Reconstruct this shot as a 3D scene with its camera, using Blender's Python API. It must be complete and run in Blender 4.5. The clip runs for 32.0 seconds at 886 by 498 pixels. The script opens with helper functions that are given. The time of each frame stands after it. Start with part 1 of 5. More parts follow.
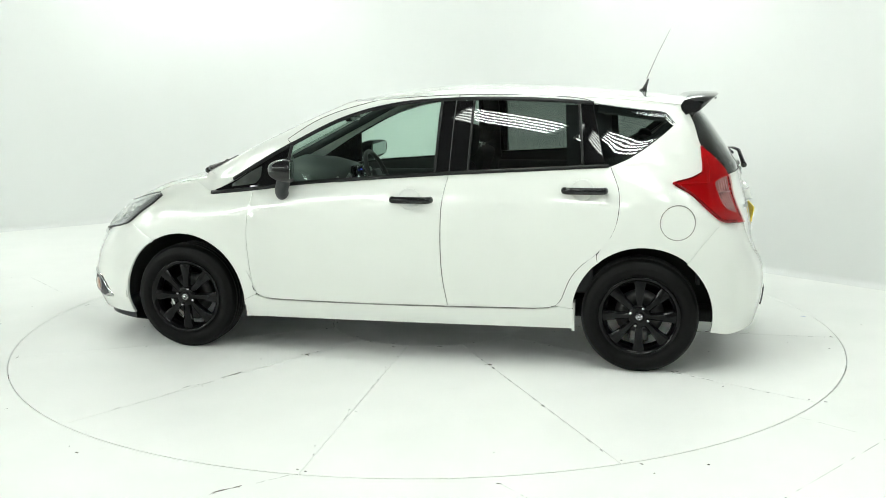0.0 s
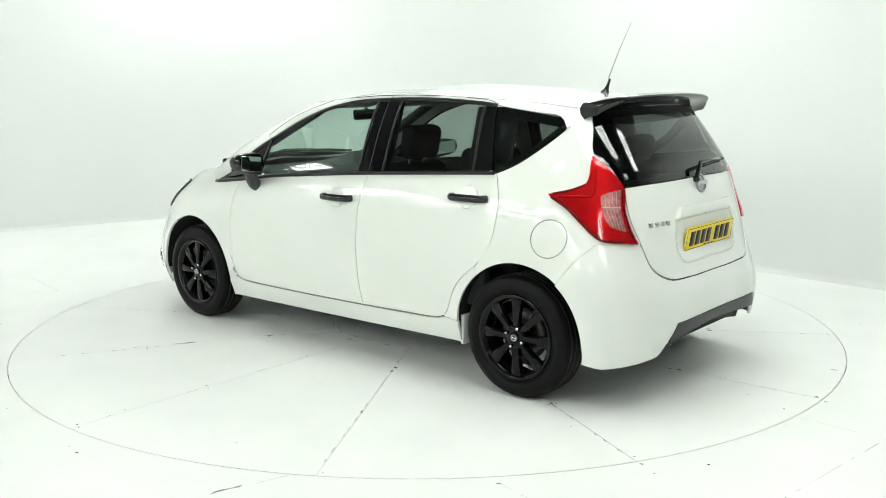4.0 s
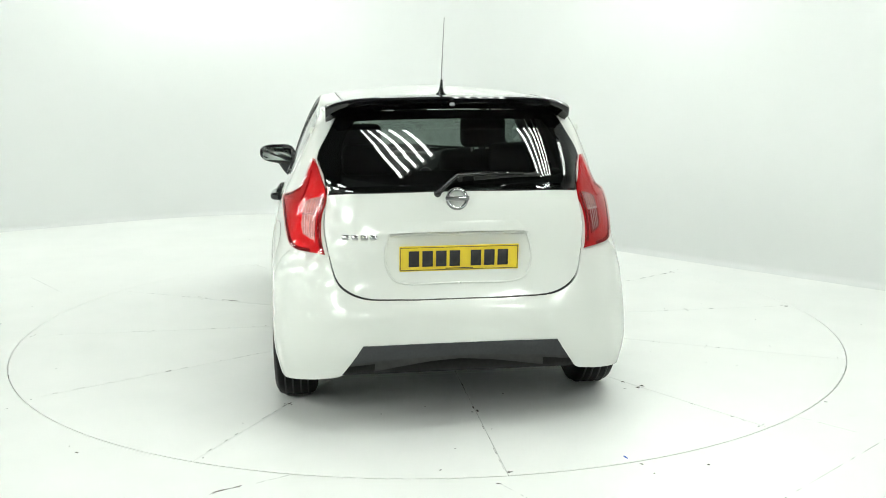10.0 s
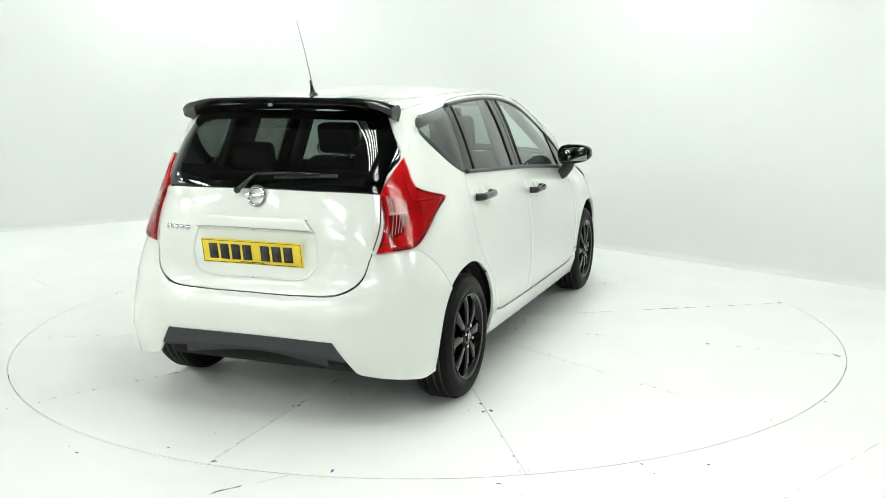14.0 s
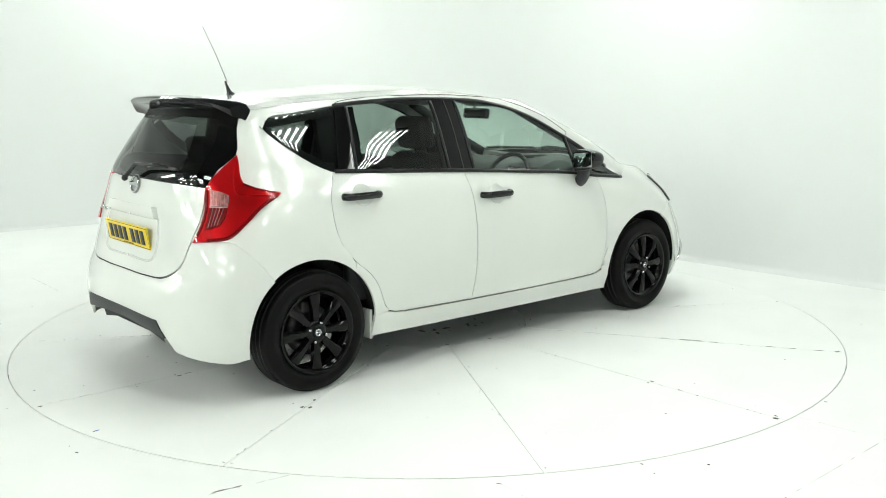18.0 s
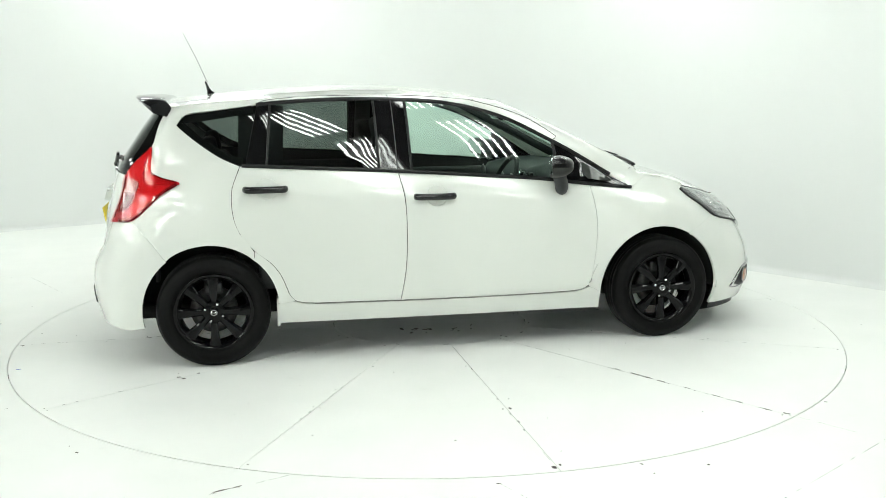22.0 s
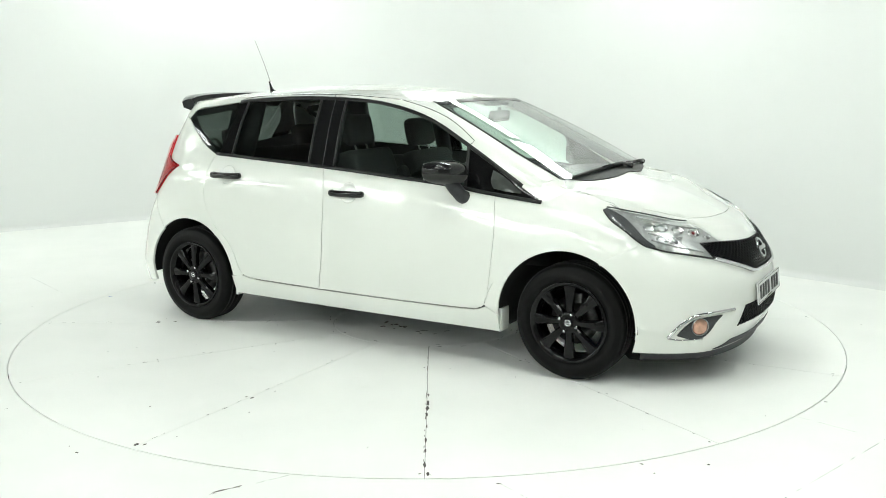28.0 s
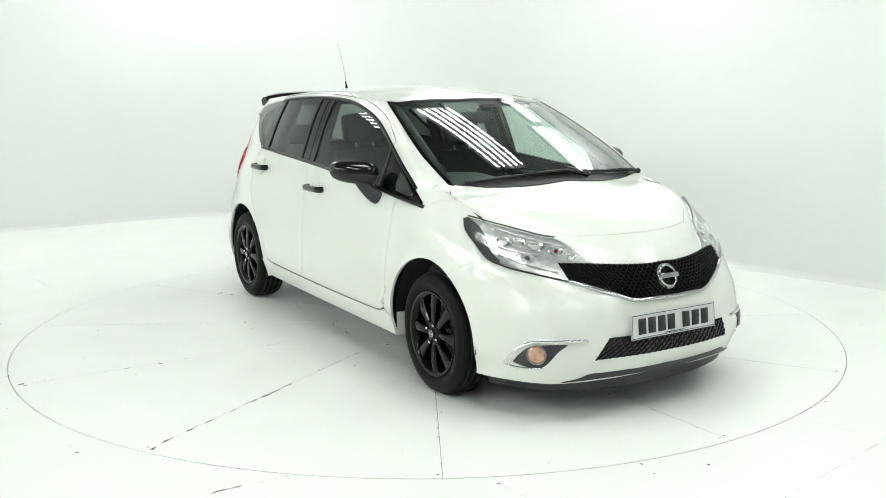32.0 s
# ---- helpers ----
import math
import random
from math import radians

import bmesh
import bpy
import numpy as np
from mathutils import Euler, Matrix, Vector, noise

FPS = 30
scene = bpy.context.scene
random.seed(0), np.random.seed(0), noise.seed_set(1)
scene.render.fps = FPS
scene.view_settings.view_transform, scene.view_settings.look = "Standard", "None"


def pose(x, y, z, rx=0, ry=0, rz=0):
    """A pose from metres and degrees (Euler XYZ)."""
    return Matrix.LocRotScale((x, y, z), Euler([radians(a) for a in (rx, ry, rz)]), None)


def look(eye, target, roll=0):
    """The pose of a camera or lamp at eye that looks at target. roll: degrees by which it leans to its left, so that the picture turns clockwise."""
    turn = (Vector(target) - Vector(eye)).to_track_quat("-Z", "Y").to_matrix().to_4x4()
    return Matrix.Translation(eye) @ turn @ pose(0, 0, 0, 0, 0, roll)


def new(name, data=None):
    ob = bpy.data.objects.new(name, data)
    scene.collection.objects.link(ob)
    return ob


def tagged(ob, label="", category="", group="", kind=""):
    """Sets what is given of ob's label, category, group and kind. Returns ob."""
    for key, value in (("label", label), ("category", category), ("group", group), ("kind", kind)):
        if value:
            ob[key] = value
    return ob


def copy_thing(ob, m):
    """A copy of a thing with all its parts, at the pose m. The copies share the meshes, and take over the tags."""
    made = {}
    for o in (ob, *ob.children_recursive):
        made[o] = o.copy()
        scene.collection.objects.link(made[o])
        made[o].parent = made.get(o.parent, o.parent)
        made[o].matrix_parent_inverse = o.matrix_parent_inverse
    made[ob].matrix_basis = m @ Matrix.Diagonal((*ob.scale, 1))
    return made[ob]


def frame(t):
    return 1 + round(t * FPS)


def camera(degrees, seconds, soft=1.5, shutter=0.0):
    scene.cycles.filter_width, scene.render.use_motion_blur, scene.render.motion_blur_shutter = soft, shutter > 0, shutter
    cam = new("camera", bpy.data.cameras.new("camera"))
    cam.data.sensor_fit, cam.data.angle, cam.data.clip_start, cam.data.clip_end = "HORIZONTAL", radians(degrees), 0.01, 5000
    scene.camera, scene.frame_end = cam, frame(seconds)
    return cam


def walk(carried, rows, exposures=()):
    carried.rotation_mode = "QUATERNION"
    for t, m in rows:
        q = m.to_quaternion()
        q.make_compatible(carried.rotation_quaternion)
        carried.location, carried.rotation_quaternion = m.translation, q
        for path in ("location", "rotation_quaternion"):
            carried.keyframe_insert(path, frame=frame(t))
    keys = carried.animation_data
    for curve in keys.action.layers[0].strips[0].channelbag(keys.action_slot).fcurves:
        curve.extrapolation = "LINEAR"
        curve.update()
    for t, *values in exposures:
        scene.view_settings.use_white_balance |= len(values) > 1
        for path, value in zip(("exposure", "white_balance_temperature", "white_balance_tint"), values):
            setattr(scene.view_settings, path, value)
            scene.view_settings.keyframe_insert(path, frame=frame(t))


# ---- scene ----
cam = camera(50.22, 32.0, soft=0.9)
EYE = look((0.0, -5.9855, 1.5249), (0.0897, -0.0774, 0.4826), -0.355)
walk(cam, [(0.0, EYE), (32.0, EYE)], [(0.0, 0.0), (32.0, 0.0)])

# ---------------------------------------------------------------- light
world = bpy.data.worlds.new("studio_world")
scene.world = world
world.use_nodes = True
world.node_tree.nodes["Background"].inputs[0].default_value = (0.75, 0.8, 0.78, 1)
world.node_tree.nodes["Background"].inputs[1].default_value = 0.05
TUBE_POWER = 25.6
TURN = 7.0885         # turntable speed, degrees a second, clockwise from above
START = 167.14        # heading of the car at the start


# ---------------------------------------------------------------- materials
def nodes_of(name):
    m = bpy.data.materials.new(name)
    m.use_nodes = True
    return m, m.node_tree.nodes, m.node_tree.links


def noise_mix(n, l, a, b, scale, lo=0.4, hi=0.7, detail=6.0, coords="Object"):
    co = n.new("ShaderNodeTexCoord")
    tx = n.new("ShaderNodeTexNoise")
    tx.inputs["Scale"].default_value, tx.inputs["Detail"].default_value = scale, detail
    l.new(co.outputs[coords], tx.inputs["Vector"])
    rp = n.new("ShaderNodeValToRGB")
    rp.color_ramp.elements[0].position, rp.color_ramp.elements[1].position = lo, hi
    rp.color_ramp.elements[0].color, rp.color_ramp.elements[1].color = (*a, 1), (*b, 1)
    l.new(tx.outputs["Fac"], rp.inputs["Fac"])
    return rp.outputs["Color"], tx.outputs["Fac"]


def plain(name, colour, rough=0.5, metal=0.0, coat=0.0, vary=0.08, scale=30.0, bump=0.0, spec=0.5, rough_vary=0.0):
    """A principled surface with grain of its own."""
    m, n, l = nodes_of(name)
    b = n["Principled BSDF"]
    dark = tuple(c * (1 - vary) for c in colour)
    col, fac = noise_mix(n, l, dark, colour, scale)
    l.new(col, b.inputs["Base Color"])
    b.inputs["Roughness"].default_value, b.inputs["Metallic"].default_value = rough, metal
    b.inputs["Specular IOR Level"].default_value = spec
    if coat:
        b.inputs["Coat Weight"].default_value, b.inputs["Coat Roughness"].default_value = coat, 0.03
    if rough_vary:
        mr = n.new("ShaderNodeMapRange")
        mr.inputs["To Min"].default_value, mr.inputs["To Max"].default_value = rough - rough_vary, rough + rough_vary
        l.new(fac, mr.inputs["Value"])
        l.new(mr.outputs["Result"], b.inputs["Roughness"])
    if bump:
        bp = n.new("ShaderNodeBump")
        bp.inputs["Strength"].default_value, bp.inputs["Distance"].default_value = bump, 0.002
        l.new(fac, bp.inputs["Height"])
        l.new(bp.outputs["Normal"], b.inputs["Normal"])
    return m


def glass(name, tint, gloss=1.0, rough=0.0):
    """A thin pane: tinted see-through with a mirror gloss by Fresnel."""
    m, n, l = nodes_of(name)
    n.remove(n["Principled BSDF"])
    out = n["Material Output"]
    tr = n.new("ShaderNodeBsdfTransparent")
    tr.inputs["Color"].default_value = (*tint, 1)
    gl = n.new("ShaderNodeBsdfGlossy")
    gl.inputs["Color"].default_value, gl.inputs["Roughness"].default_value = (1, 1, 1, 1), rough
    fr = n.new("ShaderNodeLayerWeight")
    fr.inputs["Blend"].default_value = 0.5
    pw, mu = n.new("ShaderNodeMath"), n.new("ShaderNodeMath")
    pw.operation, pw.inputs[1].default_value = "POWER", 5.0
    mu.operation, mu.use_clamp = "MULTIPLY_ADD", True
    mu.inputs[1].default_value, mu.inputs[2].default_value = 0.85 * gloss, 0.045 * gloss
    mx = n.new("ShaderNodeMixShader")
    l.new(fr.outputs["Facing"], pw.inputs[0])
    l.new(pw.outputs[0], mu.inputs[0])
    l.new(mu.outputs[0], mx.inputs["Fac"])
    l.new(tr.outputs[0], mx.inputs[1])
    l.new(gl.outputs[0], mx.inputs[2])
    l.new(mx.outputs[0], out.inputs["Surface"])
    return m


def glow(name, colour, strength):
    m, n, l = nodes_of(name)
    b = n["Principled BSDF"]
    b.inputs["Base Color"].default_value = (*colour, 1)
    b.inputs["Emission Color"].default_value = (*colour, 1)
    b.inputs["Emission Strength"].default_value = strength
    return m


M_PAINT = plain("white_car_paint", (0.735, 0.755, 0.715), 0.25, coat=1.0, vary=0.02, scale=3.0)
M_BLACKGLOSS = plain("gloss_black_plastic", (0.006, 0.006, 0.007), 0.06, vary=0.2, spec=0.45)
M_PIANO = plain("black_pillar_trim", (0.005, 0.005, 0.0055), 0.05, vary=0.2, spec=0.45)
M_RUBBER = plain("black_rubber", (0.012, 0.012, 0.012), 0.55, vary=0.25, scale=60, bump=0.2)
M_PLASTIC = plain("dark_grey_plastic", (0.028, 0.03, 0.034), 0.5, vary=0.2, scale=90, bump=0.25)
M_SEAL = plain("black_window_seal", (0.006, 0.006, 0.0065), 0.3, vary=0.2, scale=60, spec=0.3)
M_LINER = plain("wheel_arch_liner_felt", (0.012, 0.012, 0.012), 0.9, vary=0.3, scale=60, bump=0.3)
M_TYRE = plain("tyre_rubber", (0.0045, 0.0045, 0.0045), 0.5, vary=0.3, scale=25, bump=0.2, spec=0.12)
M_RIM = plain("black_painted_alloy", (0.003, 0.003, 0.0035), 0.06, vary=0.2, spec=0.2)
M_CHROME = plain("chrome", (0.58, 0.59, 0.60), 0.08, metal=1.0, vary=0.03)
M_SILVER = plain("silvered_reflector", (0.74, 0.75, 0.75), 0.18, metal=0.6, vary=0.25, scale=38, bump=0.8)
M_JOINT = plain("grey_joint_filler", (0.36, 0.36, 0.34), 0.8, vary=0.5, scale=6)
M_CHIP = plain("chipped_paint", (0.10, 0.09, 0.085), 0.8, vary=0.4, scale=30)
M_BLUEPAINT = plain("blue_marker_paint", (0.05, 0.12, 0.5), 0.5)
M_MESH = plain("matt_black_mesh", (0.004, 0.004, 0.0045), 0.35, vary=0.2, spec=0.12)
M_BOWL = plain("bright_reflector_bowl", (0.80, 0.81, 0.81), 0.10, metal=1.0, vary=0.15, scale=25)
M_MIRROR = plain("mirror_glass", (0.45, 0.49, 0.48), 0.02, metal=1.0, vary=0.02)
M_STEEL = plain("brushed_steel", (0.42, 0.42, 0.42), 0.35, metal=1.0, vary=0.25, scale=80)
M_DISC = plain("dull_brake_iron", (0.16, 0.16, 0.16), 0.45, metal=1.0, vary=0.4, scale=40)
M_SEAT = plain("dark_seat_cloth", (0.022, 0.022, 0.024), 0.9, vary=0.35, scale=140, bump=0.5)
M_DASH = plain("dashboard_plastic", (0.03, 0.031, 0.033), 0.6, vary=0.2, scale=120, bump=0.3)
M_LINING = plain("grey_headlining", (0.30, 0.30, 0.29), 0.9, vary=0.1, scale=60, bump=0.2)
M_CLEAR = glass("green_tinted_glass", (0.74, 0.86, 0.80), 1.25)
M_PRIVACY = glass("dark_privacy_glass", (0.34, 0.385, 0.365), 1.25)
M_REARGLASS = glass("dark_rear_glass", (0.22, 0.245, 0.235), 1.25)
M_LENS = glass("clear_lamp_lens", (0.95, 0.96, 0.96), 1.2)
M_RED = plain("red_lamp_lens", (0.55, 0.006, 0.010), 0.32, metal=0.45, spec=0.15, vary=0.4, scale=7)
M_REDGLASS = glass("red_lamp_cover", (0.95, 0.72, 0.72), 0.5)
M_DEEPRED = plain("deep_red_lens", (0.20, 0.006, 0.008), 0.25, spec=0.2, vary=0.4, scale=40, bump=0.4)
M_PINK = plain("clear_reflector_lens", (0.56, 0.40, 0.38), 0.22, metal=0.4, spec=0.4, vary=0.45, scale=45, bump=0.5)
M_DIMGLASS = plain("dim_corner_glass", (0.055, 0.06, 0.057), 0.06, vary=0.3, scale=12, spec=0.25)
M_AMBER = plain("amber_fog_lamp", (0.75, 0.42, 0.30), 0.15, metal=0.6, coat=1.0, vary=0.4, scale=40)
M_YELLOW = plain("yellow_reflective_plate", (0.80, 0.60, 0.03), 0.4, vary=0.05)
M_PLATEWHITE = plain("white_reflective_plate", (0.62, 0.64, 0.64), 0.4, vary=0.05)
M_INK = plain("black_print", (0.012, 0.012, 0.014), 0.5, vary=0.1)
M_GAP = plain("shadow_gap_seal", (0.05, 0.05, 0.05), 0.9, vary=0.2)
M_WALL = plain("white_wall_paint", (0.725, 0.74, 0.73), 0.6, vary=0.012, scale=1.5)
M_DARKWALL = plain("workshop_wall_paint", (0.72, 0.73, 0.71), 0.8, vary=0.3, scale=2.0)
M_CEIL = plain("grey_roof_sheeting", (0.14, 0.145, 0.14), 0.8, vary=0.25, scale=2.0)
M_TRAY = plain("dark_lamp_tray", (0.06, 0.06, 0.06), 0.6, vary=0.3, scale=8.0)
M_TUBE = glow("fluorescent_tube", (0.945, 1.0, 0.945), TUBE_POWER)


def floor_paint(name, seed):
    m, n, l = nodes_of(name)
    b = n["Principled BSDF"]
    co = n.new("ShaderNodeTexCoord")
    base, fac = noise_mix(n, l, (0.83, 0.845, 0.82), (0.875, 0.885, 0.86), 2.3, 0.3, 0.75)
    tx = n.new("ShaderNodeTexNoise")
    tx.noise_dimensions = "4D"
    tx.inputs["W"].default_value = seed
    tx.inputs["Scale"].default_value, tx.inputs["Detail"].default_value = 9.0, 8.0
    l.new(co.outputs["Object"], tx.inputs["Vector"])
    rp = n.new("ShaderNodeValToRGB")
    rp.color_ramp.elements[0].position, rp.color_ramp.elements[1].position = 0.66, 0.78
    rp.color_ramp.elements[0].color, rp.color_ramp.elements[1].color = (0, 0, 0, 1), (0.16, 0.16, 0.16, 1)
    l.new(tx.outputs["Fac"], rp.inputs["Fac"])
    mx = n.new("ShaderNodeMix")
    mx.data_type = "RGBA"
    mx.inputs["B"].default_value = (0.62, 0.60, 0.54, 1)
    l.new(rp.outputs["Color"], mx.inputs["Factor"])
    l.new(base, mx.inputs["A"])
    l.new(mx.outputs["Result"], b.inputs["Base Color"])
    b.inputs["Roughness"].default_value = 0.42
    b.inputs["Specular IOR Level"].default_value = 0.25
    return m


M_FLOOR = floor_paint("white_floor_paint", 1.0)
M_TABLE = floor_paint("white_turntable_paint", 4.0)


# ---------------------------------------------------------------- mesh helpers
def mesh_object(name, bm, material, parent=None, label="", smooth=True):
    me = bpy.data.meshes.new(name)
    if smooth:
        for f in bm.faces:
            f.smooth = True
    bm.to_mesh(me)
    bm.free()
    for m in (material if isinstance(material, (list, tuple)) else [material]):
        me.materials.append(m)
    ob = new(name, me)
    if parent is not None:
        ob.parent = parent
    if label:
        ob["label"] = label
    return ob


def part(name, bm, material, parent, label=""):
    return mesh_object(name, bm, material, parent, label)


def thing(name, label, category, group="", kind=""):
    return tagged(new(name), label, category, group, kind)


def box(bm, lo, hi, bevel=0.0, seg=2, m=None):
    made = bmesh.ops.create_cube(bm, size=1.0)["verts"]
    c = [(a + b) / 2 for a, b in zip(lo, hi)]
    s = [abs(b - a) for a, b in zip(lo, hi)]
    for v in made:
        v.co = Vector((c[0] + v.co.x * s[0], c[1] + v.co.y * s[1], c[2] + v.co.z * s[2]))
    if bevel:
        es = list({e for v in made for e in v.link_edges})
        r = bmesh.ops.bevel(bm, geom=es, offset=bevel, segments=seg, affect="EDGES", profile=0.6, clamp_overlap=True)
        made = list({v for f in r["faces"] for v in f.verts} | {v for v in made if v.is_valid})
    if m is not None:
        for v in made:
            v.co = m @ v.co
    return made


def lathe(bm, profile, n=48, m=None, closed=False):
    """Turns (radius, height) pairs about the z axis."""
    rings = []
    for r, h in profile:
        rings.append([bm.verts.new((r * math.cos(2 * math.pi * i / n), r * math.sin(2 * math.pi * i / n), h)) for i in range(n)])
    pairs = list(zip(rings, rings[1:])) + ([(rings[-1], rings[0])] if closed else [])
    for a, b in pairs:
        for i in range(n):
            bm.faces.new((a[i], a[(i + 1) % n], b[(i + 1) % n], b[i]))
    if not closed:
        for ring, (r, h), flip in ((rings[0], profile[0], True), (rings[-1], profile[-1], False)):
            if r > 1e-4:
                bm.faces.new(list(reversed(ring)) if flip else ring)
    if m is not None:
        for ring in rings:
            for v in ring:
                v.co = m @ v.co
    bmesh.ops.recalc_face_normals(bm, faces=bm.faces)


def tube(bm, pts, radius, n=8, taper=None):
    """A round bar along a line of points."""
    pts = [Vector(p) for p in pts]
    rings = []
    for i, p in enumerate(pts):
        d = (pts[min(i + 1, len(pts) - 1)] - pts[max(i - 1, 0)]).normalized()
        a = d.orthogonal().normalized() if i == 0 else (a - d * a.dot(d)).normalized()
        b = d.cross(a)
        r = radius if taper is None else radius + (taper - radius) * i / (len(pts) - 1)
        rings.append([bm.verts.new(p + (a * math.cos(2 * math.pi * k / n) + b * math.sin(2 * math.pi * k / n)) * r) for k in range(n)])
    for u, v in zip(rings, rings[1:]):
        for k in range(n):
            bm.faces.new((u[k], u[(k + 1) % n], v[(k + 1) % n], v[k]))
    bm.faces.new(list(reversed(rings[0])))
    bm.faces.new(rings[-1])


def spline(pts, n):
    """n points at even steps of length along a Catmull-Rom line through pts."""
    p = np.array([tuple(q) for q in pts], float)
    if len(p) == 2:
        return p[0] + (p[1] - p[0]) * np.linspace(0, 1, n)[:, None]
    q = np.vstack([2 * p[0] - p[1], p, 2 * p[-1] - p[-2]])
    out = []
    for i in range(1, len(q) - 2):
        a, b, c, d = q[i - 1:i + 3]
        t0, t1, t2 = (max(np.linalg.norm(v), 1e-6) ** 0.5 for v in (b - a, c - b, d - c))
        m1 = (b - a) / t0 - (c - a) / (t0 + t1) + (c - b) / t1
        m2 = (c - b) / t1 - (d - b) / (t1 + t2) + (d - c) / t2
        m1, m2 = m1 * t1, m2 * t1
        s = np.linspace(0, 1, 24, endpoint=False)[:, None]
        out.append((2 * s**3 - 3 * s**2 + 1) * b + (s**3 - 2 * s**2 + s) * m1 + (-2 * s**3 + 3 * s**2) * c + (s**3 - s**2) * m2)
    out = np.vstack(out + [p[-1:]])
    d = np.r_[0, np.cumsum(np.linalg.norm(np.diff(out, axis=0), axis=1))]
    w = np.linspace(0, d[-1], n)
    return np.stack([np.interp(w, d, out[:, k]) for k in range(out.shape[1])], 1)


def polyline(pts, n):
    p = np.array([tuple(q) for q in pts], float)
    d = np.r_[0, np.cumsum(np.linalg.norm(np.diff(p, axis=0), axis=1))]
    w = np.linspace(0, d[-1], n)
    return np.stack([np.interp(w, d, p[:, k]) for k in range(p.shape[1])], 1)


def coons(bottom, top, left, right, nu, nv):
    """A grid between four edge lines; bottom and top run from left to right, left and right from bottom to top."""
    b, t = bottom, top
    l, r = left, right
    u, v = np.linspace(0, 1, nu)[:, None, None], np.linspace(0, 1, nv)[None, :, None]
    s1 = (1 - v) * b[:, None] + v * t[:, None]
    s2 = (1 - u) * l[None] + u * r[None]
    s3 = (1 - u) * (1 - v) * b[0] + u * (1 - v) * b[-1] + (1 - u) * v * t[0] + u * v * t[-1]
    return s1 + s2 - s3


# ---------------------------------------------------------------- the studio
RING = 2.503          # radius of the turntable
CORNER = Vector((-1.47, 5.98))
WALL_L = Vector((-0.83, -0.557)).normalized()    # the two white walls run from the rounded corner
WALL_R = Vector((0.68, -0.733)).normalized()
HEIGHT = 5.2


def studio_floor():
    bm = bmesh.new()
    n = 192
    ring = lambda r, z: [bm.verts.new((r * math.cos(2 * math.pi * i / n), r * math.sin(2 * math.pi * i / n), z)) for i in range(n)]
    rows = [ring(RING + 0.004, -0.05), ring(RING + 0.004, -0.001), ring(RING + 0.006, 0.0), ring(3.2, 0.0), ring(6.0, 0.0), ring(24.0, 0.0)]
    for a, b in zip(rows, rows[1:]):
        for i in range(n):
            bm.faces.new((a[i], b[i], b[(i + 1) % n], a[(i + 1) % n]))
    bmesh.ops.recalc_face_normals(bm, faces=bm.faces)
    ob = mesh_object("floor", bm, M_FLOOR, smooth=False)
    tagged(ob, "white painted studio floor with scuffs and seams", "floor", kind="structure")
    bm = bmesh.new()
    bmesh.ops.create_circle(bm, cap_ends=True, segments=96, radius=RING + 0.4, matrix=pose(0, 0, -0.05))
    pit = mesh_object("turntable_pit", bm, M_GAP, smooth=False)
    tagged(pit, "dark pit below the turntable", "pit", kind="structure")
    return ob


def wall_path():
    """The foot of the white walls: straight, round the corner, straight."""
    r = 2.2
    a, b = CORNER + WALL_L * r * 1.15, CORNER + WALL_R * r * 1.15
    pts = [CORNER + WALL_L * 13.0]
    for i in range(25):
        s = i / 24
        pts.append(a * (1 - s) ** 2 + CORNER * 2 * s * (1 - s) + b * s * s)
    pts.append(CORNER + WALL_R * 16.0)
    return pts


def upright(name, pts, material, label, cove=0.0, height=HEIGHT, thick=0.15):
    """A wall along a plan line, with thickness and a small rounded foot."""
    bm = bmesh.new()
    prof = [(0.0, height), (0.0, cove + 0.6), (0.0, cove + 0.001)]
    for i in range(1, 6):
        w = math.pi / 2 * i / 5
        prof.append((cove * (1 - math.cos(w)), cove * (1 - math.sin(w))))
    if cove == 0.0:
        prof = [(0.0, height), (0.0, 0.0)]
    prof = prof + [(-thick, 0.0), (-thick, height)]
    rows = []
    for i, p in enumerate(pts):
        d = (pts[min(i + 1, len(pts) - 1)] - pts[max(i - 1, 0)]).normalized()
        inn = Vector((-d.y, d.x))
        if inn.dot(Vector((0, 0)) - p) < 0:
            inn = -inn
        rows.append([bm.verts.new((*(p + inn * o), z)) for o, z in prof])
    for a, b in zip(rows, rows[1:]):
        for k in range(len(prof)):
            j = (k + 1) % len(prof)
            bm.faces.new((a[k], a[j], b[j], b[k]))
    bmesh.ops.recalc_face_normals(bm, faces=bm.faces)
    for e in bm.edges:
        if len(e.link_faces) == 2 and e.calc_face_angle(0) > 0.7:
            e.smooth = False
    ob = mesh_object(name, bm, material)
    return tagged(ob, label, "wall", kind="structure")


studio_floor()
upright("wall_white", wall_path(), M_WALL, "white curved studio wall meeting the floor", cove=0.05)
END_L, END_R = CORNER + WALL_L * 13.0, CORNER + WALL_R * 16.0
FAR = END_L + WALL_R * 16.0
upright("wall_workshop", [END_L, FAR], M_DARKWALL, "pale painted workshop wall facing the studio")
upright("wall_workshop_side", [FAR, END_R], M_DARKWALL, "pale painted workshop wall across the studio")
bm = bmesh.new()
box(bm, (-20, -20, HEIGHT), (20, 14, HEIGHT + 0.2))
tagged(mesh_object("ceiling", bm, M_CEIL, smooth=False), "grey sheeted workshop roof", "ceiling", kind="structure")


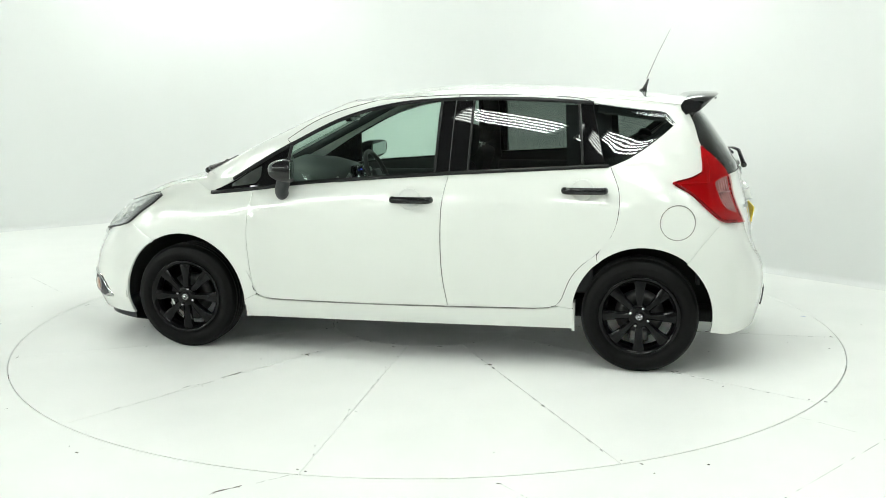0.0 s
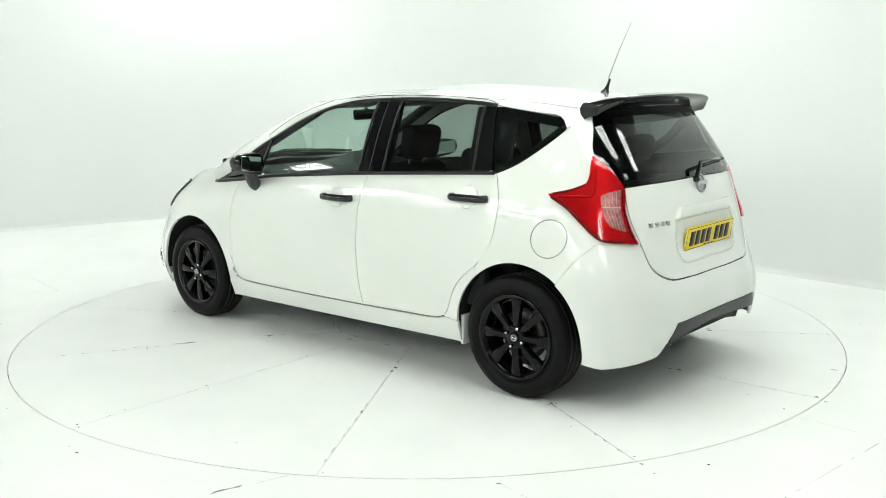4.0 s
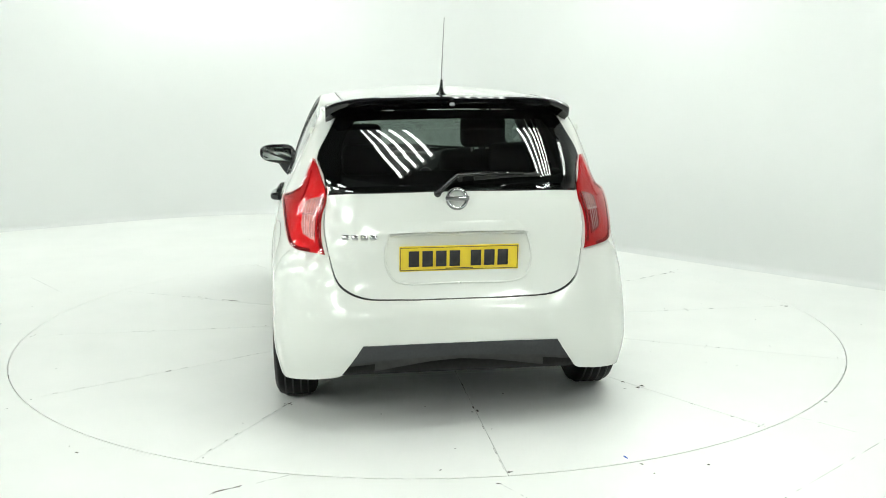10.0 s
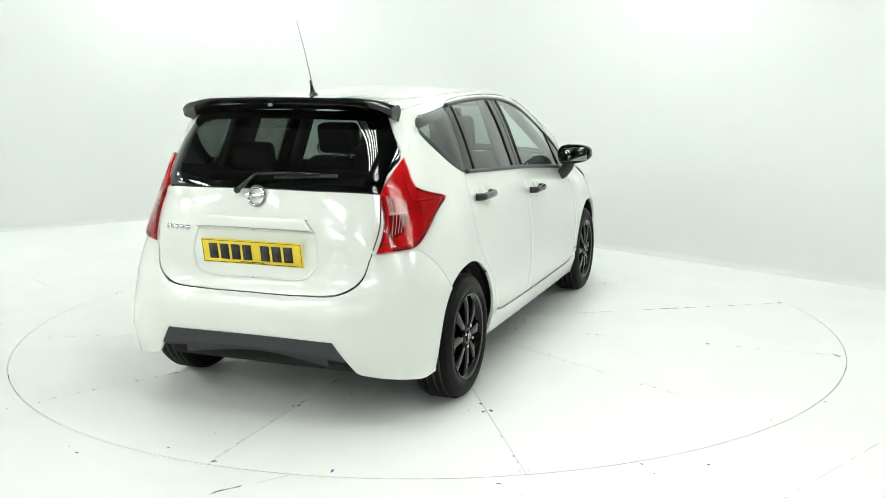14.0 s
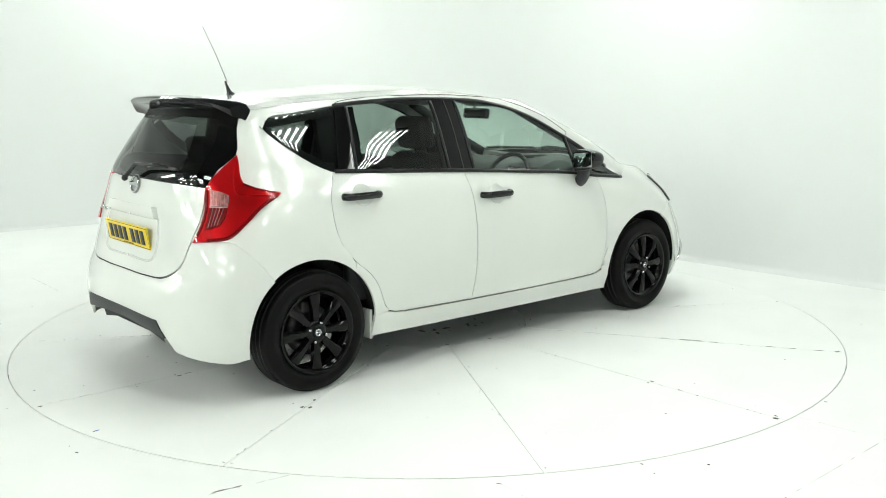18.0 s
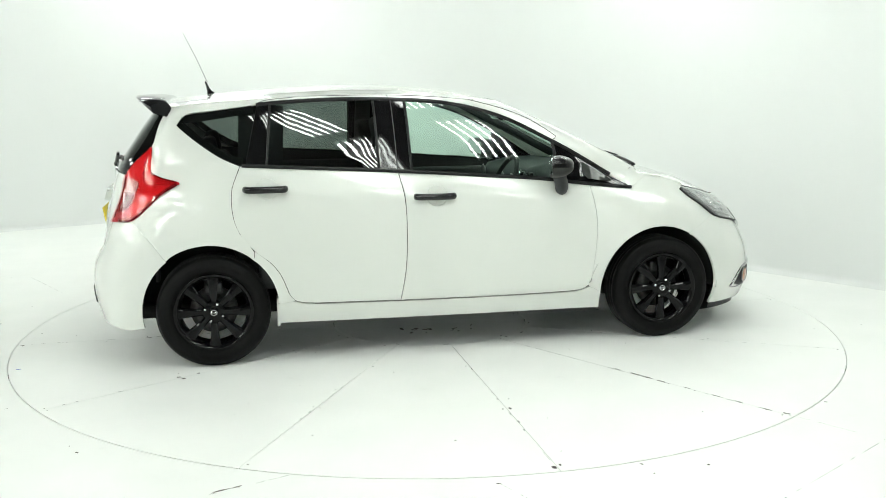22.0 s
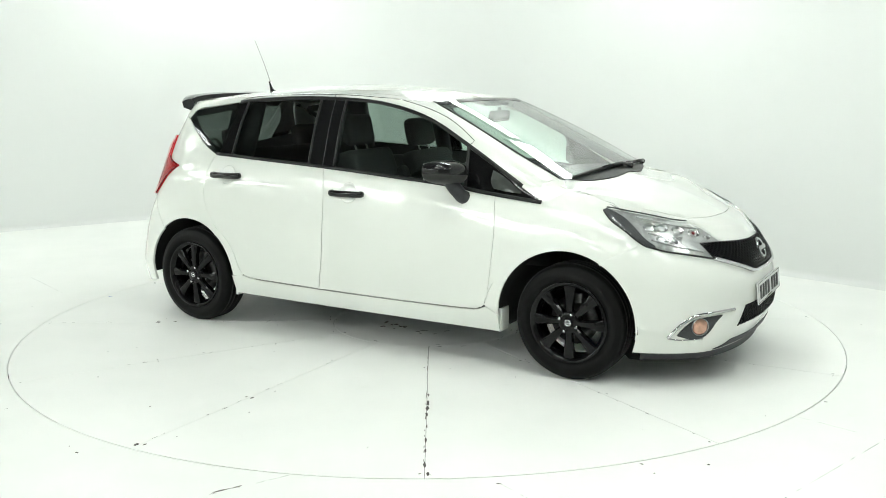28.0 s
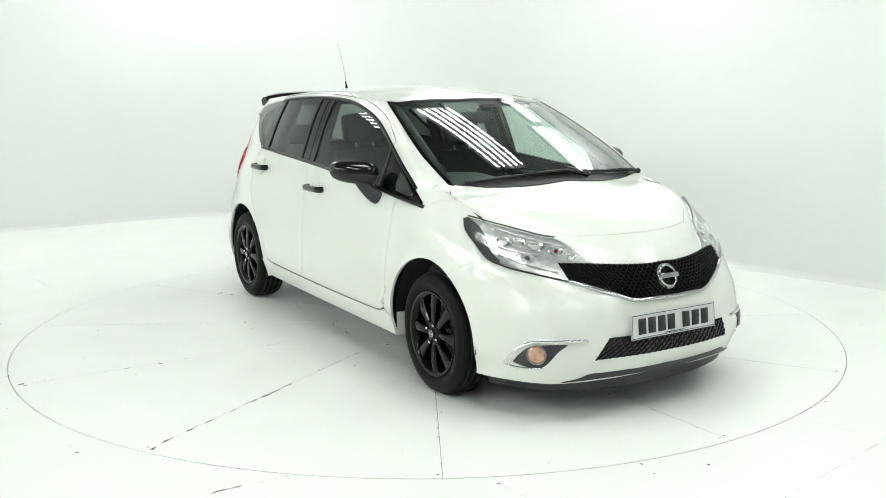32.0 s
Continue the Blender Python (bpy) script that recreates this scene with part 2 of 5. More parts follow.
def light_bank(tubes, label):
    """A ceiling fitting: a dark tray with tubes side by side."""
    t = thing("fluorescent_light", label, "ceiling light", "studio ceiling lights")
    half = 0.052 * tubes
    bm = bmesh.new()
    box(bm, (-0.64, -half, 0.035), (0.64, half, 0.085), 0.01)
    part("tray", bm, M_TRAY, t)
    for k in range(tubes):
        y = 0.104 * (k - (tubes - 1) / 2)
        bm = bmesh.new()
        tube(bm, [(-0.6, y, 0.0), (0.6, y, 0.0)], 0.019, 6)
        part("tube", bm, M_TUBE, t)
        for x in (-0.61, 0.61):
            bm = bmesh.new()
            box(bm, (x - 0.02, y - 0.024, -0.022), (x + 0.02, y + 0.024, 0.04), 0.005)
            part("lamp_holder", bm, M_WALL, t)
    return t


# fittings in rows along the right-hand wall; the first seven mirror in the car
ROWS = [(-0.3, 1.3), (3.4, 1.25), (1.0, -0.45), (2.85, -0.38), (3.2, -1.75), (1.6, -1.85), (-3.4, -1.5),
        # unseen fill lights, added to even out the walls, floor and flanks
        (5.2, -0.7), (-4.6, 1.2), (-4.2, -5.6), (1.0, -5.2), (-1.6, -5.3), (5.2, -2.5), (-4.3, -0.2), (-4.9, -4.4),
        (0.0, -6.2), (2.5, -6.4), (5.0, -6.4), (-1.85, -6.4), (-4.2, -6.6), (-0.1, -8.4), (-2.4, -8.4), (3.0, -8.4), (-6.0, -7.2), (-4.5, -8.8)]
NARROW = [(-1.25, 2.76), (-2.6, 2.76)]      # two-tube fittings close to the wall
MIDDLE = [(0.1, 2.7)]
across = Vector((0.733, 0.68))
for spots, tubes, label in ((ROWS, 5, "dark ceiling tray with five lit fluorescent tubes, mirrored in the car or added as fill"), (NARROW, 2, "narrow ceiling tray with two lit fluorescent tubes"),
                             (MIDDLE, 4, "dark ceiling tray with four lit fluorescent tubes")):
    bank = light_bank(tubes, label)
    for k, (a, b) in enumerate(spots):
        p = WALL_R * a + across * b
        m = pose(p.x, p.y, 3.2, 0, 0, -47.1)
        if k == 0:
            bank.matrix_basis = m
        else:
            copy_thing(bank, m)


# ---------------------------------------------------------------- the turntable
def turntable():
    t = thing("turntable", "round white painted turntable of wedge panels with worn seams", "turntable")
    inner, outer, gap = 0.62, RING, 0.0014
    bm = bmesh.new()
    rows = []
    n = 10
    for r in (inner + gap, 0.9, 1.4, 1.9, outer - 0.02, outer - 0.001):
        g = gap / r
        rows.append([(r, -math.pi / 12 + g + (math.pi / 6 - 2 * g) * i / n) for i in range(n + 1)])
    top = [[bm.verts.new((r * math.cos(a), r * math.sin(a), 0.0)) for r, a in row] for row in rows]
    for p, q in zip(top, top[1:]):
        for i in range(n):
            bm.faces.new((p[i], q[i], q[i + 1], p[i + 1]))
    ex = bmesh.ops.extrude_edge_only(bm, edges=[e for e in bm.edges if e.is_boundary])
    for v in (g for g in ex["geom"] if isinstance(g, bmesh.types.BMVert)):
        v.co.z = -0.03
    bmesh.ops.recalc_face_normals(bm, faces=bm.faces)
    wedge = part("wedge_panel", bm, M_TABLE, t)
    for p in wedge.data.polygons:
        p.use_smooth = False
    wedge.rotation_euler = (0, 0, radians(62.9))
    for k in range(1, 12):
        o = wedge.copy()
        scene.collection.objects.link(o)
        o.rotation_euler = (0, 0, radians(62.9 + 30.0 * k))
    bm = bmesh.new()
    lathe(bm, [(0.0, -0.03), (inner - gap, -0.03), (inner - gap, -0.0005), (inner - gap - 0.002, 0.0), (0.0, 0.0)], 96)
    hub = part("centre_panel", bm, M_TABLE, t)
    for p in hub.data.polygons:
        p.use_smooth = False
    bm = bmesh.new()
    bmesh.ops.create_circle(bm, cap_ends=True, segments=96, radius=RING - 0.03, matrix=pose(0, 0, -0.004))
    part("joint_filler", bm, M_JOINT, t)
    # flakes of paint broken out along the joints, and scattered specks
    rnd = random.Random(7)
    bm = bmesh.new()

    def flake(x, y, long, wide, a, z=0.0006):
        n = 9
        c, s = math.cos(a), math.sin(a)
        vs = []
        for i in range(n):
            w = 2 * math.pi * i / n
            p, q = long * math.cos(w) * rnd.uniform(.55, 1.1), wide * math.sin(w) * rnd.uniform(.4, 1.2)
            vs.append(bm.verts.new((x + p * c - q * s, y + p * s + q * c, z)))
        bm.faces.new(vs)

    polar = lambda r, a, long, wide, turn=0.0: flake(r * math.cos(radians(a)), r * math.sin(radians(a)), long, wide, radians(a + turn))
    # thin broken dashes along each seam, then screw holes at the same three radii on every seam
    wear = {17.9: 12, 47.9: 8, 77.9: 10, 107.9: 34, 137.9: 9, 167.9: 8, 197.9: 8, 227.9: 14, 257.9: 9, 287.9: 22, 317.9: 14, 347.9: 16}
    for a, count in wear.items():
        for j in range(count):
            polar(rnd.uniform(.8, RING - .08), a - .15, rnd.uniform(.006, .028), rnd.uniform(.001, .0026))
        for r in (1.052, 1.755, 2.462):
            for side in (-1, 1):
                if rnd.random() < .75:
                    polar(r + rnd.uniform(-.01, .01), a + side * 1.1 / r, rnd.uniform(.006, .011), rnd.uniform(.003, .006), rnd.uniform(0, 90))
    # the larger breaks
    for r, a, long, wide in ((1.53, 227.2, .055, .007), (1.60, 227.2, .03, .004), (1.82, 226.9, .03, .003), (1.04, 227.6, .024, .007), (1.054, 288.1, .016, .012), (1.12, 287.9, .02, .008),
                             (1.76, 287.8, .02, .008), (1.657, 17.7, .014, .010), (1.767, 17.3, .016, .010), (1.76, 18.6, .018, .008), (1.62, 108.1, .05, .008), (1.69, 108.0, .045, .009), (1.78, 107.9, .035, .006), (1.50, 108.2, .03, .005),
                             (1.93, 108.0, .03, .004), (2.10, 107.9, .04, .005), (2.22, 107.9, .03, .004), (2.37, 107.9, .04, .005), (2.46, 108.2, .02, .010), (2.46, 77.5, .018, .014), (2.44, 78.3, .014, .007),
                             (1.93, 78.0, .022, .004), (1.75, 78.4, .016, .006), (1.70, 347.8, .03, .004), (1.75, 348.2, .016, .008), (1.35, 347.9, .03, .003), (2.47, 348.1, .014, .008), (1.74, 317.9, .016, .007)):
        polar(r, a, long, wide)
    # paint lifted round the centre panel
    for j in range(16):
        a, r = rnd.uniform(20, 130), rnd.uniform(.18, .37)
        polar(r, a, rnd.uniform(.010, .035), rnd.uniform(.004, .012), rnd.uniform(60, 120))
    for k in range(34):
        a, r = rnd.uniform(0, 2 * math.pi), RING * rnd.uniform(.1, 1) ** .5 - .04
        flake(r * math.cos(a), r * math.sin(a), rnd.uniform(.003, .008), rnd.uniform(.002, .005), rnd.uniform(0, 3))
    for k in range(26):
        a, r = rnd.uniform(0, 2 * math.pi), rnd.uniform(.58, .68)
        flake(r * math.cos(a), r * math.sin(a), rnd.uniform(.008, .03), rnd.uniform(.002, .005), a + math.pi / 2)
    mark = bmesh.new()
    bmesh.ops.create_circle(mark, cap_ends=True, segments=12, radius=.008, matrix=pose(2.45, 0, .0006) @ Matrix.Diagonal((2.2, .7, 1, 1)))
    part("blue_mark", mark, M_BLUEPAINT, t, "small blue paint mark")
    tagged(part("paint_flakes", bm, M_CHIP, t, "dark chips of missing paint"), kind="stuff")
    return t


TABLE = turntable()


def floor_marks():
    """Joints of the fixed floor panels around the turntable, with chips and screw heads."""
    rnd = random.Random(11)
    bm = bmesh.new()

    def line(p, q, w, z=0.0008):
        p, q = Vector(p), Vector(q)
        d = (q - p).normalized()
        a = Vector((-d.y, d.x)) * w / 2
        bm.faces.new([bm.verts.new((*(v), z)) for v in (p - a, q - a, q + a, p + a)])

    for p, q in (((-.56, -2.455), (-1.15, -2.82)), ((.226, -2.503), (.42, -2.78)), ((1.69, -1.87), (2.60, -2.87)), ((1.905, -2.20), (1.32, -2.71)), ((1.32, -2.71), (1.1, -2.9)), ((-2.02, -1.63), (-2.25, -1.78)), ((-3.19, 1.50), (-2.71, .90))):
        n = 14
        for k in range(n):
            if rnd.random() < .72:
                a, b = Vector(p).lerp(Vector(q), k / n), Vector(p).lerp(Vector(q), (k + rnd.uniform(.5, 1)) / n)
                line(a, b, rnd.uniform(.001, .003))
    tagged(mesh_object("floor_joints", bm, M_JOINT, smooth=False), "thin grey joints between the white floor panels", "floor joint", kind="structure")
    bm = bmesh.new()

    def blot(x, y, r, s, a):
        n = 9
        bm.faces.new([bm.verts.new((x + math.cos(a) * r * math.cos(t) * (u := rnd.uniform(.6, 1.1)) - math.sin(a) * s * math.sin(t) * u, y + math.sin(a) * r * math.cos(t) * u + math.cos(a) * s * math.sin(t) * u, .0012)) for t in (2 * math.pi * i / n for i in range(n))])

    blot(-.80, -2.593, .042, .007, radians(33))
    blot(-.745, -2.56, .03, .005, radians(33))
    for x, y in ((.853, -2.389), (1.119, -2.403), (-1.487, -2.197), (1.902, -1.67), (.26, -2.56)):
        blot(x, y, .010, .006, rnd.uniform(0, 3))
    for k in range(70):
        a, r = rnd.uniform(0, 2 * math.pi), rnd.uniform(RING + .05, RING + 1.3)
        blot(r * math.cos(a), r * math.sin(a), rnd.uniform(.003, .010), rnd.uniform(.002, .005), rnd.uniform(0, 3))
    tagged(mesh_object("floor_chips", bm, M_CHIP, smooth=False), "dark chips and screw heads in the white floor", "chips", kind="stuff")


floor_marks()


# ---------------------------------------------------------------- the car: master surfaces
from mathutils.bvhtree import BVHTree


def crom(p, per):
    """Catmull-Rom along the first axis of an array of control points, with even steps between knots."""
    q = np.concatenate([2 * p[:1] - p[1:2], p, 2 * p[-1:] - p[-2:-1]])
    out = []
    for i in range(1, len(q) - 2):
        a, b, c, d = q[i - 1], q[i], q[i + 1], q[i + 2]
        for k in range(per):
            s = k / per
            out.append(0.5 * (2 * b + (c - a) * s + (2 * a - 5 * b + 4 * c - d) * s * s + (3 * b - a - 3 * c + d) * s**3))
    return np.array(out + [p[-1]])


def net(columns, per_u, per_v):
    """A smooth half ring from control columns; the first and last column lie on the middle plane."""
    c = np.array(columns, float)
    flip = np.array([1, -1, 1.0])
    ext = np.concatenate([c[1:2] * flip, c, c[-2:-1] * flip])
    g = crom(ext, per_u)[per_u:-per_u]
    return np.swapaxes(crom(np.swapaxes(g, 0, 1), per_v), 0, 1)


# lower body, each column from the bottom edge up to the rim under the glass and the bonnet
LOWER = [
    [(2.085, 0, .20), (2.122, 0, .30), (2.124, 0, .42), (2.110, 0, .53), (2.064, 0, .66), (1.985, 0, .757)],
    [(2.055, .31, .19), (2.097, .31, .30), (2.104, .31, .42), (2.082, .31, .53), (1.998, .31, .67), (1.905, .31, .78)],
    [(1.945, .575, .18), (1.985, .59, .30), (1.978, .59, .42), (1.938, .585, .55), (1.86, .55, .69), (1.73, .49, .83)],
    [(1.70, .74, .18), (1.765, .75, .30), (1.765, .75, .42), (1.74, .74, .55), (1.68, .70, .73), (1.55, .62, .89)],
    [(1.50, .79, .18), (1.54, .825, .30), (1.54, .828, .45), (1.52, .818, .62), (1.48, .77, .80), (1.40, .665, .945)],
    [(1.20, .80, .20), (1.20, .838, .33), (1.20, .845, .50), (1.20, .835, .67), (1.20, .795, .82), (1.20, .685, .970)],
    [(.90, .79, .20), (.90, .83, .33), (.90, .842, .50), (.90, .834, .67), (.90, .80, .83), (.90, .745, .945)],
    [(.30, .79, .20), (.30, .83, .33), (.30, .842, .50), (.30, .836, .69), (.30, .805, .88), (.30, .755, 1.0)],
    [(-.40, .79, .20), (-.40, .832, .33), (-.40, .843, .50), (-.40, .838, .70), (-.40, .808, .91), (-.40, .76, 1.05)],
    [(-1.10, .79, .20), (-1.10, .835, .35), (-1.10, .846, .50), (-1.10, .84, .70), (-1.10, .808, .92), (-1.10, .745, 1.09)],
    [(-1.45, .79, .20), (-1.46, .83, .35), (-1.46, .842, .50), (-1.45, .832, .70), (-1.45, .79, .92), (-1.45, .70, 1.12)],
    [(-1.765, .765, .22), (-1.785, .782, .35), (-1.765, .778, .50), (-1.735, .753, .68), (-1.69, .68, .90), (-1.64, .60, 1.14)],
    [(-1.92, .50, .255), (-1.947, .49, .38), (-1.942, .48, .52), (-1.885, .48, .66), (-1.842, .46, .86), (-1.775, .44, 1.10)],
    [(-1.93, 0, .315), (-1.965, 0, .40), (-1.962, 0, .53), (-1.905, 0, .66), (-1.878, 0, .85), (-1.83, 0, 1.06)],
]
# glasshouse, each column from the rim up to the edge of the roof
UPPER = [
    [(1.26, 0, 1.035), (.97, 0, 1.17), (.68, 0, 1.305), (.38, 0, 1.425)],
    [(1.245, .40, 1.028), (.955, .40, 1.168), (.665, .38, 1.300), (.367, .355, 1.424)],
    [(1.185, .635, 1.008), (.92, .638, 1.163), (.645, .595, 1.283), (.345, .535, 1.416)],
    [(.90, .745, .945), (.66, .703, 1.085), (.45, .655, 1.225), (.10, .583, 1.432)],
    [(.30, .755, 1.0), (.28, .705, 1.14), (.22, .65, 1.29), (-.05, .575, 1.45)],
    [(-.40, .76, 1.05), (-.40, .715, 1.185), (-.40, .66, 1.32), (-.40, .585, 1.462)],
    [(-1.10, .745, 1.09), (-1.10, .70, 1.20), (-1.10, .655, 1.31), (-1.10, .585, 1.435)],
    [(-1.45, .70, 1.12), (-1.45, .665, 1.21), (-1.45, .622, 1.31), (-1.43, .565, 1.41)],
    [(-1.636, .60, 1.14), (-1.592, .587, 1.22), (-1.538, .565, 1.31), (-1.485, .53, 1.40)],
    [(-1.77, .44, 1.10), (-1.705, .425, 1.20), (-1.628, .41, 1.31), (-1.545, .39, 1.415)],
    [(-1.827, 0, 1.06), (-1.748, 0, 1.18), (-1.658, 0, 1.31), (-1.564, 0, 1.435)],
]
ROOF_MID = [(.38, 0, 1.425), (.2, 0, 1.468), (-.16, 0, 1.506), (-.5, 0, 1.515), (-.86, 0, 1.50), (-1.2, 0, 1.475), (-1.564, 0, 1.435)]
LOW, TOP = net(LOWER, 8, 6), net(UPPER, 8, 8)
LOW_FINE, TOP_FINE = net(LOWER, 32, 24), net(UPPER, 32, 32)


def flank(x, z):
    """Half width of the evenly curved side glass."""
    w = z - 1.2
    up = np.maximum(w, 0.0)
    return (.6967 - .3839 * w - .02 * (w * w - up * up) - .3105 * up * up - .7247 * up**3 + x * (-.0455 - .0639 * w - .0291 * w * w)
            + x * x * (-.0288 - .0648 * w) + .0088 * x**3)


def even_flank(g, per):
    for i in range(g.shape[0]):
        k = i / per
        f = min(1.0, max(0.0, min((k - 2.6) / .6, (7.4 - k) / .6)))
        if f > 0:
            y = np.array([flank(p[0], p[2]) for p in g[i]])
            g[i, :, 1] = g[i, :, 1] * (1 - f) + y * f


def screen(x, y):
    """Height of the evenly curved windscreen."""
    return 1.56 + -0.3195 * x + -0.0767 * x * x + y * y * (-0.0521 + -0.0728 * x)


def even_screen(g, per):
    for i in range(int(per * 2.5) + 1):
        f = min(1.0, max(0.0, (2.5 - i / per) / .5))
        g[i, :, 2] = g[i, :, 2] * (1 - f) + screen(g[i, :, 0], g[i, :, 1]) * f


for _g, _per in ((TOP, 8), (TOP_FINE, 32)):
    even_flank(_g, _per)
    even_screen(_g, _per)
# bonnet: front rim, side rim, foot of the windscreen, middle line
_rim = LOW[:, -1]
BONNET = coons(spline([(1.985, 0, .757), (1.74, 0, .885), (1.5, 0, .965), (1.26, 0, 1.035)], 25), spline([_rim[16], _rim[24], _rim[32], _rim[40], TOP[16, 0]], 25),
               _rim[:17], TOP[:17, 0], 25, 17)
_side = spline([TOP[k, -1] for k in range(16, 65, 4)], 40)
ROOF = coons(spline(ROOF_MID, 40), _side, TOP[:17, -1], TOP[64:, -1][::-1], 40, 17)
BONNET_FINE = coons(spline([(1.985, 0, .757), (1.74, 0, .885), (1.5, 0, .965), (1.26, 0, 1.035)], 90), spline([_rim[16], _rim[24], _rim[32], _rim[40], TOP[16, 0]], 90),
                    LOW_FINE[:65, -1], TOP_FINE[:65, 0], 90, 65)
for _g in (BONNET, BONNET_FINE):
    # the shoulders of the bonnet stay full up to the wings
    _u, _v = np.linspace(0, 1, _g.shape[0])[:, None], np.linspace(0, 1, _g.shape[1])[None, :]
    _g[:, :, 2] += .017 * 6.75 * _u ** 2 * (1 - _u) * 12.2 * _v ** 4 * (1 - _v)
ROOF_FINE = coons(spline(ROOF_MID, 120), spline([TOP[k, -1] for k in range(16, 65, 4)], 120), TOP_FINE[:65, -1], TOP_FINE[256:, -1][::-1], 120, 65)


def grid_bvh():
    vs, fs = [], []
    for g in (LOW_FINE, TOP_FINE, BONNET_FINE, ROOF_FINE):
        nu, nv = g.shape[:2]
        for s in (1, -1):
            o = len(vs)
            vs += [(p[0], p[1] * s, p[2]) for p in g.reshape(-1, 3)]
            for i in range(nu - 1):
                for j in range(nv - 1):
                    fs.append((o + i * nv + j, o + (i + 1) * nv + j, o + (i + 1) * nv + j + 1, o + i * nv + j + 1))
    return BVHTree.FromPolygons(vs, fs)


BVH = grid_bvh()


def cast(p, d):
    hit = BVH.ray_cast(Vector(p), Vector(d))[0]
    return tuple(hit) if hit is not None else tuple(BVH.find_nearest(Vector(p))[0])


def sd(x, z):
    return cast((x, 2.0, z), (0, -1, 0))


def rr(y, z):
    return cast((-3.0, y, z), (1, 0, 0))


def fr(y, z):
    return cast((3.0, y, z), (-1, 0, 0))


def tp(x, y):
    return cast((x, y, 3.0), (0, 0, -1))


def snap(g, lift=0.0):
    out = np.empty_like(g)
    for i in np.ndindex(g.shape[:2]):
        q, n, _, _ = BVH.find_nearest(Vector(g[i]))
        out[i] = q
    return out


def skin(name, patches, material, parent, label="", mirror=False, half=False, gap=0.0022, lift=0.0, depth=0.014, snapping=True):
    """A body panel: patches between edge lines, laid on the master skin, with a turned-in rim.
    half: the patch reaches the middle plane and is doubled across it; mirror: built for the other flank."""
    bm = bmesh.new()
    for bottom, top, left, right, nu, nv in patches:
        line = lambda e, n: spline(e, n) if len(e) != n else np.array([tuple(q) for q in e], float)
        g = coons(line(bottom, nu), line(top, nu), line(left, nv), line(right, nv), nu, nv)
        if snapping == "flank":
            g[:, :, 1] = flank(g[:, :, 0], g[:, :, 2])
        elif snapping == "screen":
            g[:, :, 2] = screen(g[:, :, 0], g[:, :, 1])
        elif snapping:
            g = snap(g)
        for s in ((1, -1) if half else ((-1,) if mirror else (1,))):
            vs = [[bm.verts.new((p[0], p[1] * s, p[2])) for p in row] for row in g]
            for i in range(nu - 1):
                for j in range(nv - 1):
                    q = (vs[i][j], vs[i + 1][j], vs[i + 1][j + 1], vs[i][j + 1])
                    try:
                        bm.faces.new(q if s > 0 else q[::-1])
                    except ValueError:
                        pass
    bmesh.ops.remove_doubles(bm, verts=bm.verts, dist=0.0012)
    bmesh.ops.recalc_face_normals(bm, faces=bm.faces)
    # the panel faces away from the inside of the car
    c = sum((f.normal.dot(f.calc_center_median() - Vector((0, 0, 0.75))) for f in bm.faces))
    if c < 0:
        bmesh.ops.reverse_faces(bm, faces=bm.faces)
    bm.normal_update()
    if lift:
        shift = [(v, v.normal.copy()) for v in bm.verts]
        for v, n in shift:
            v.co += n * lift
    rim = [e for e in bm.edges if e.is_boundary]
    edge_verts = {v for e in rim for v in e.verts}
    move = {}
    for v in edge_verts:
        near = [e.other_vert(v) for e in v.link_edges if not e.is_boundary]
        if near and gap:
            d = sum(((w.co - v.co) for w in near), Vector()) / len(near)
            if d.length > 1e-5:
                move[v] = d.normalized() * min(gap, d.length * 0.5)
    normals = {v: v.normal.copy() for v in edge_verts}
    for v, d in move.items():
        v.co += d - normals[v] * 0.0012
    if depth:
        ex = bmesh.ops.extrude_edge_only(bm, edges=rim)
        fresh = [g for g in ex["geom"] if isinstance(g, bmesh.types.BMVert)]
        src = {}
        for v in fresh:
            best = min((w for w in (e.other_vert(v) for e in v.link_edges) if w in normals), key=lambda w: (w.co - v.co).length)
            src[v] = normals[best]
        for v, n in src.items():
            v.co -= n * depth
        for e in rim:
            e.smooth = False
        for f in bm.faces:
            f.smooth = True
        bmesh.ops.recalc_face_normals(bm, faces=bm.faces)
    return part(name, bm, material, parent, label)


def both(name, patches, material, parent, label="", **kw):
    return [skin(name, patches, material, parent, label, mirror=k, **kw) for k in (False, True)]


CAR = thing("hatchback_car", "white five-door hatchback with black wheels on the turntable", "car")


# ---------------------------------------------------------------- the car: body panels
def arch(x, a0, a1, n, r=0.375, z=0.305):
    return [sd(x + r * math.cos(radians(a0 + (a1 - a0) * k / (n - 1))), z + r * math.sin(radians(a0 + (a1 - a0) * k / (n - 1)))) for k in range(n)]


DOOR_F = [sd(.832, .348), sd(.848, .375), sd(.858, .42), sd(.871, .50), sd(.888, .74), sd(.862, .935)]                    # front edge of the front door, upwards
DOOR_B = [sd(-.275, .32), sd(-.245, .50), sd(-.235, .70), sd(-.24, .89), sd(-.27, 1.037)]      # between the doors
DOOR_R = [sd(-.862, .352), sd(-.888, .38), sd(-.908, .43), sd(-.937, .50), sd(-.985, .565), sd(-1.07, .635), sd(-1.16, .76), sd(-1.18, .95), sd(-1.13, 1.085)]
BELT_F = [sd(.862, .935), sd(.57, .972), sd(.2, 1.002), sd(-.27, 1.037)]
BELT_R = [sd(-.27, 1.037), sd(-.7, 1.062), sd(-1.13, 1.085)]
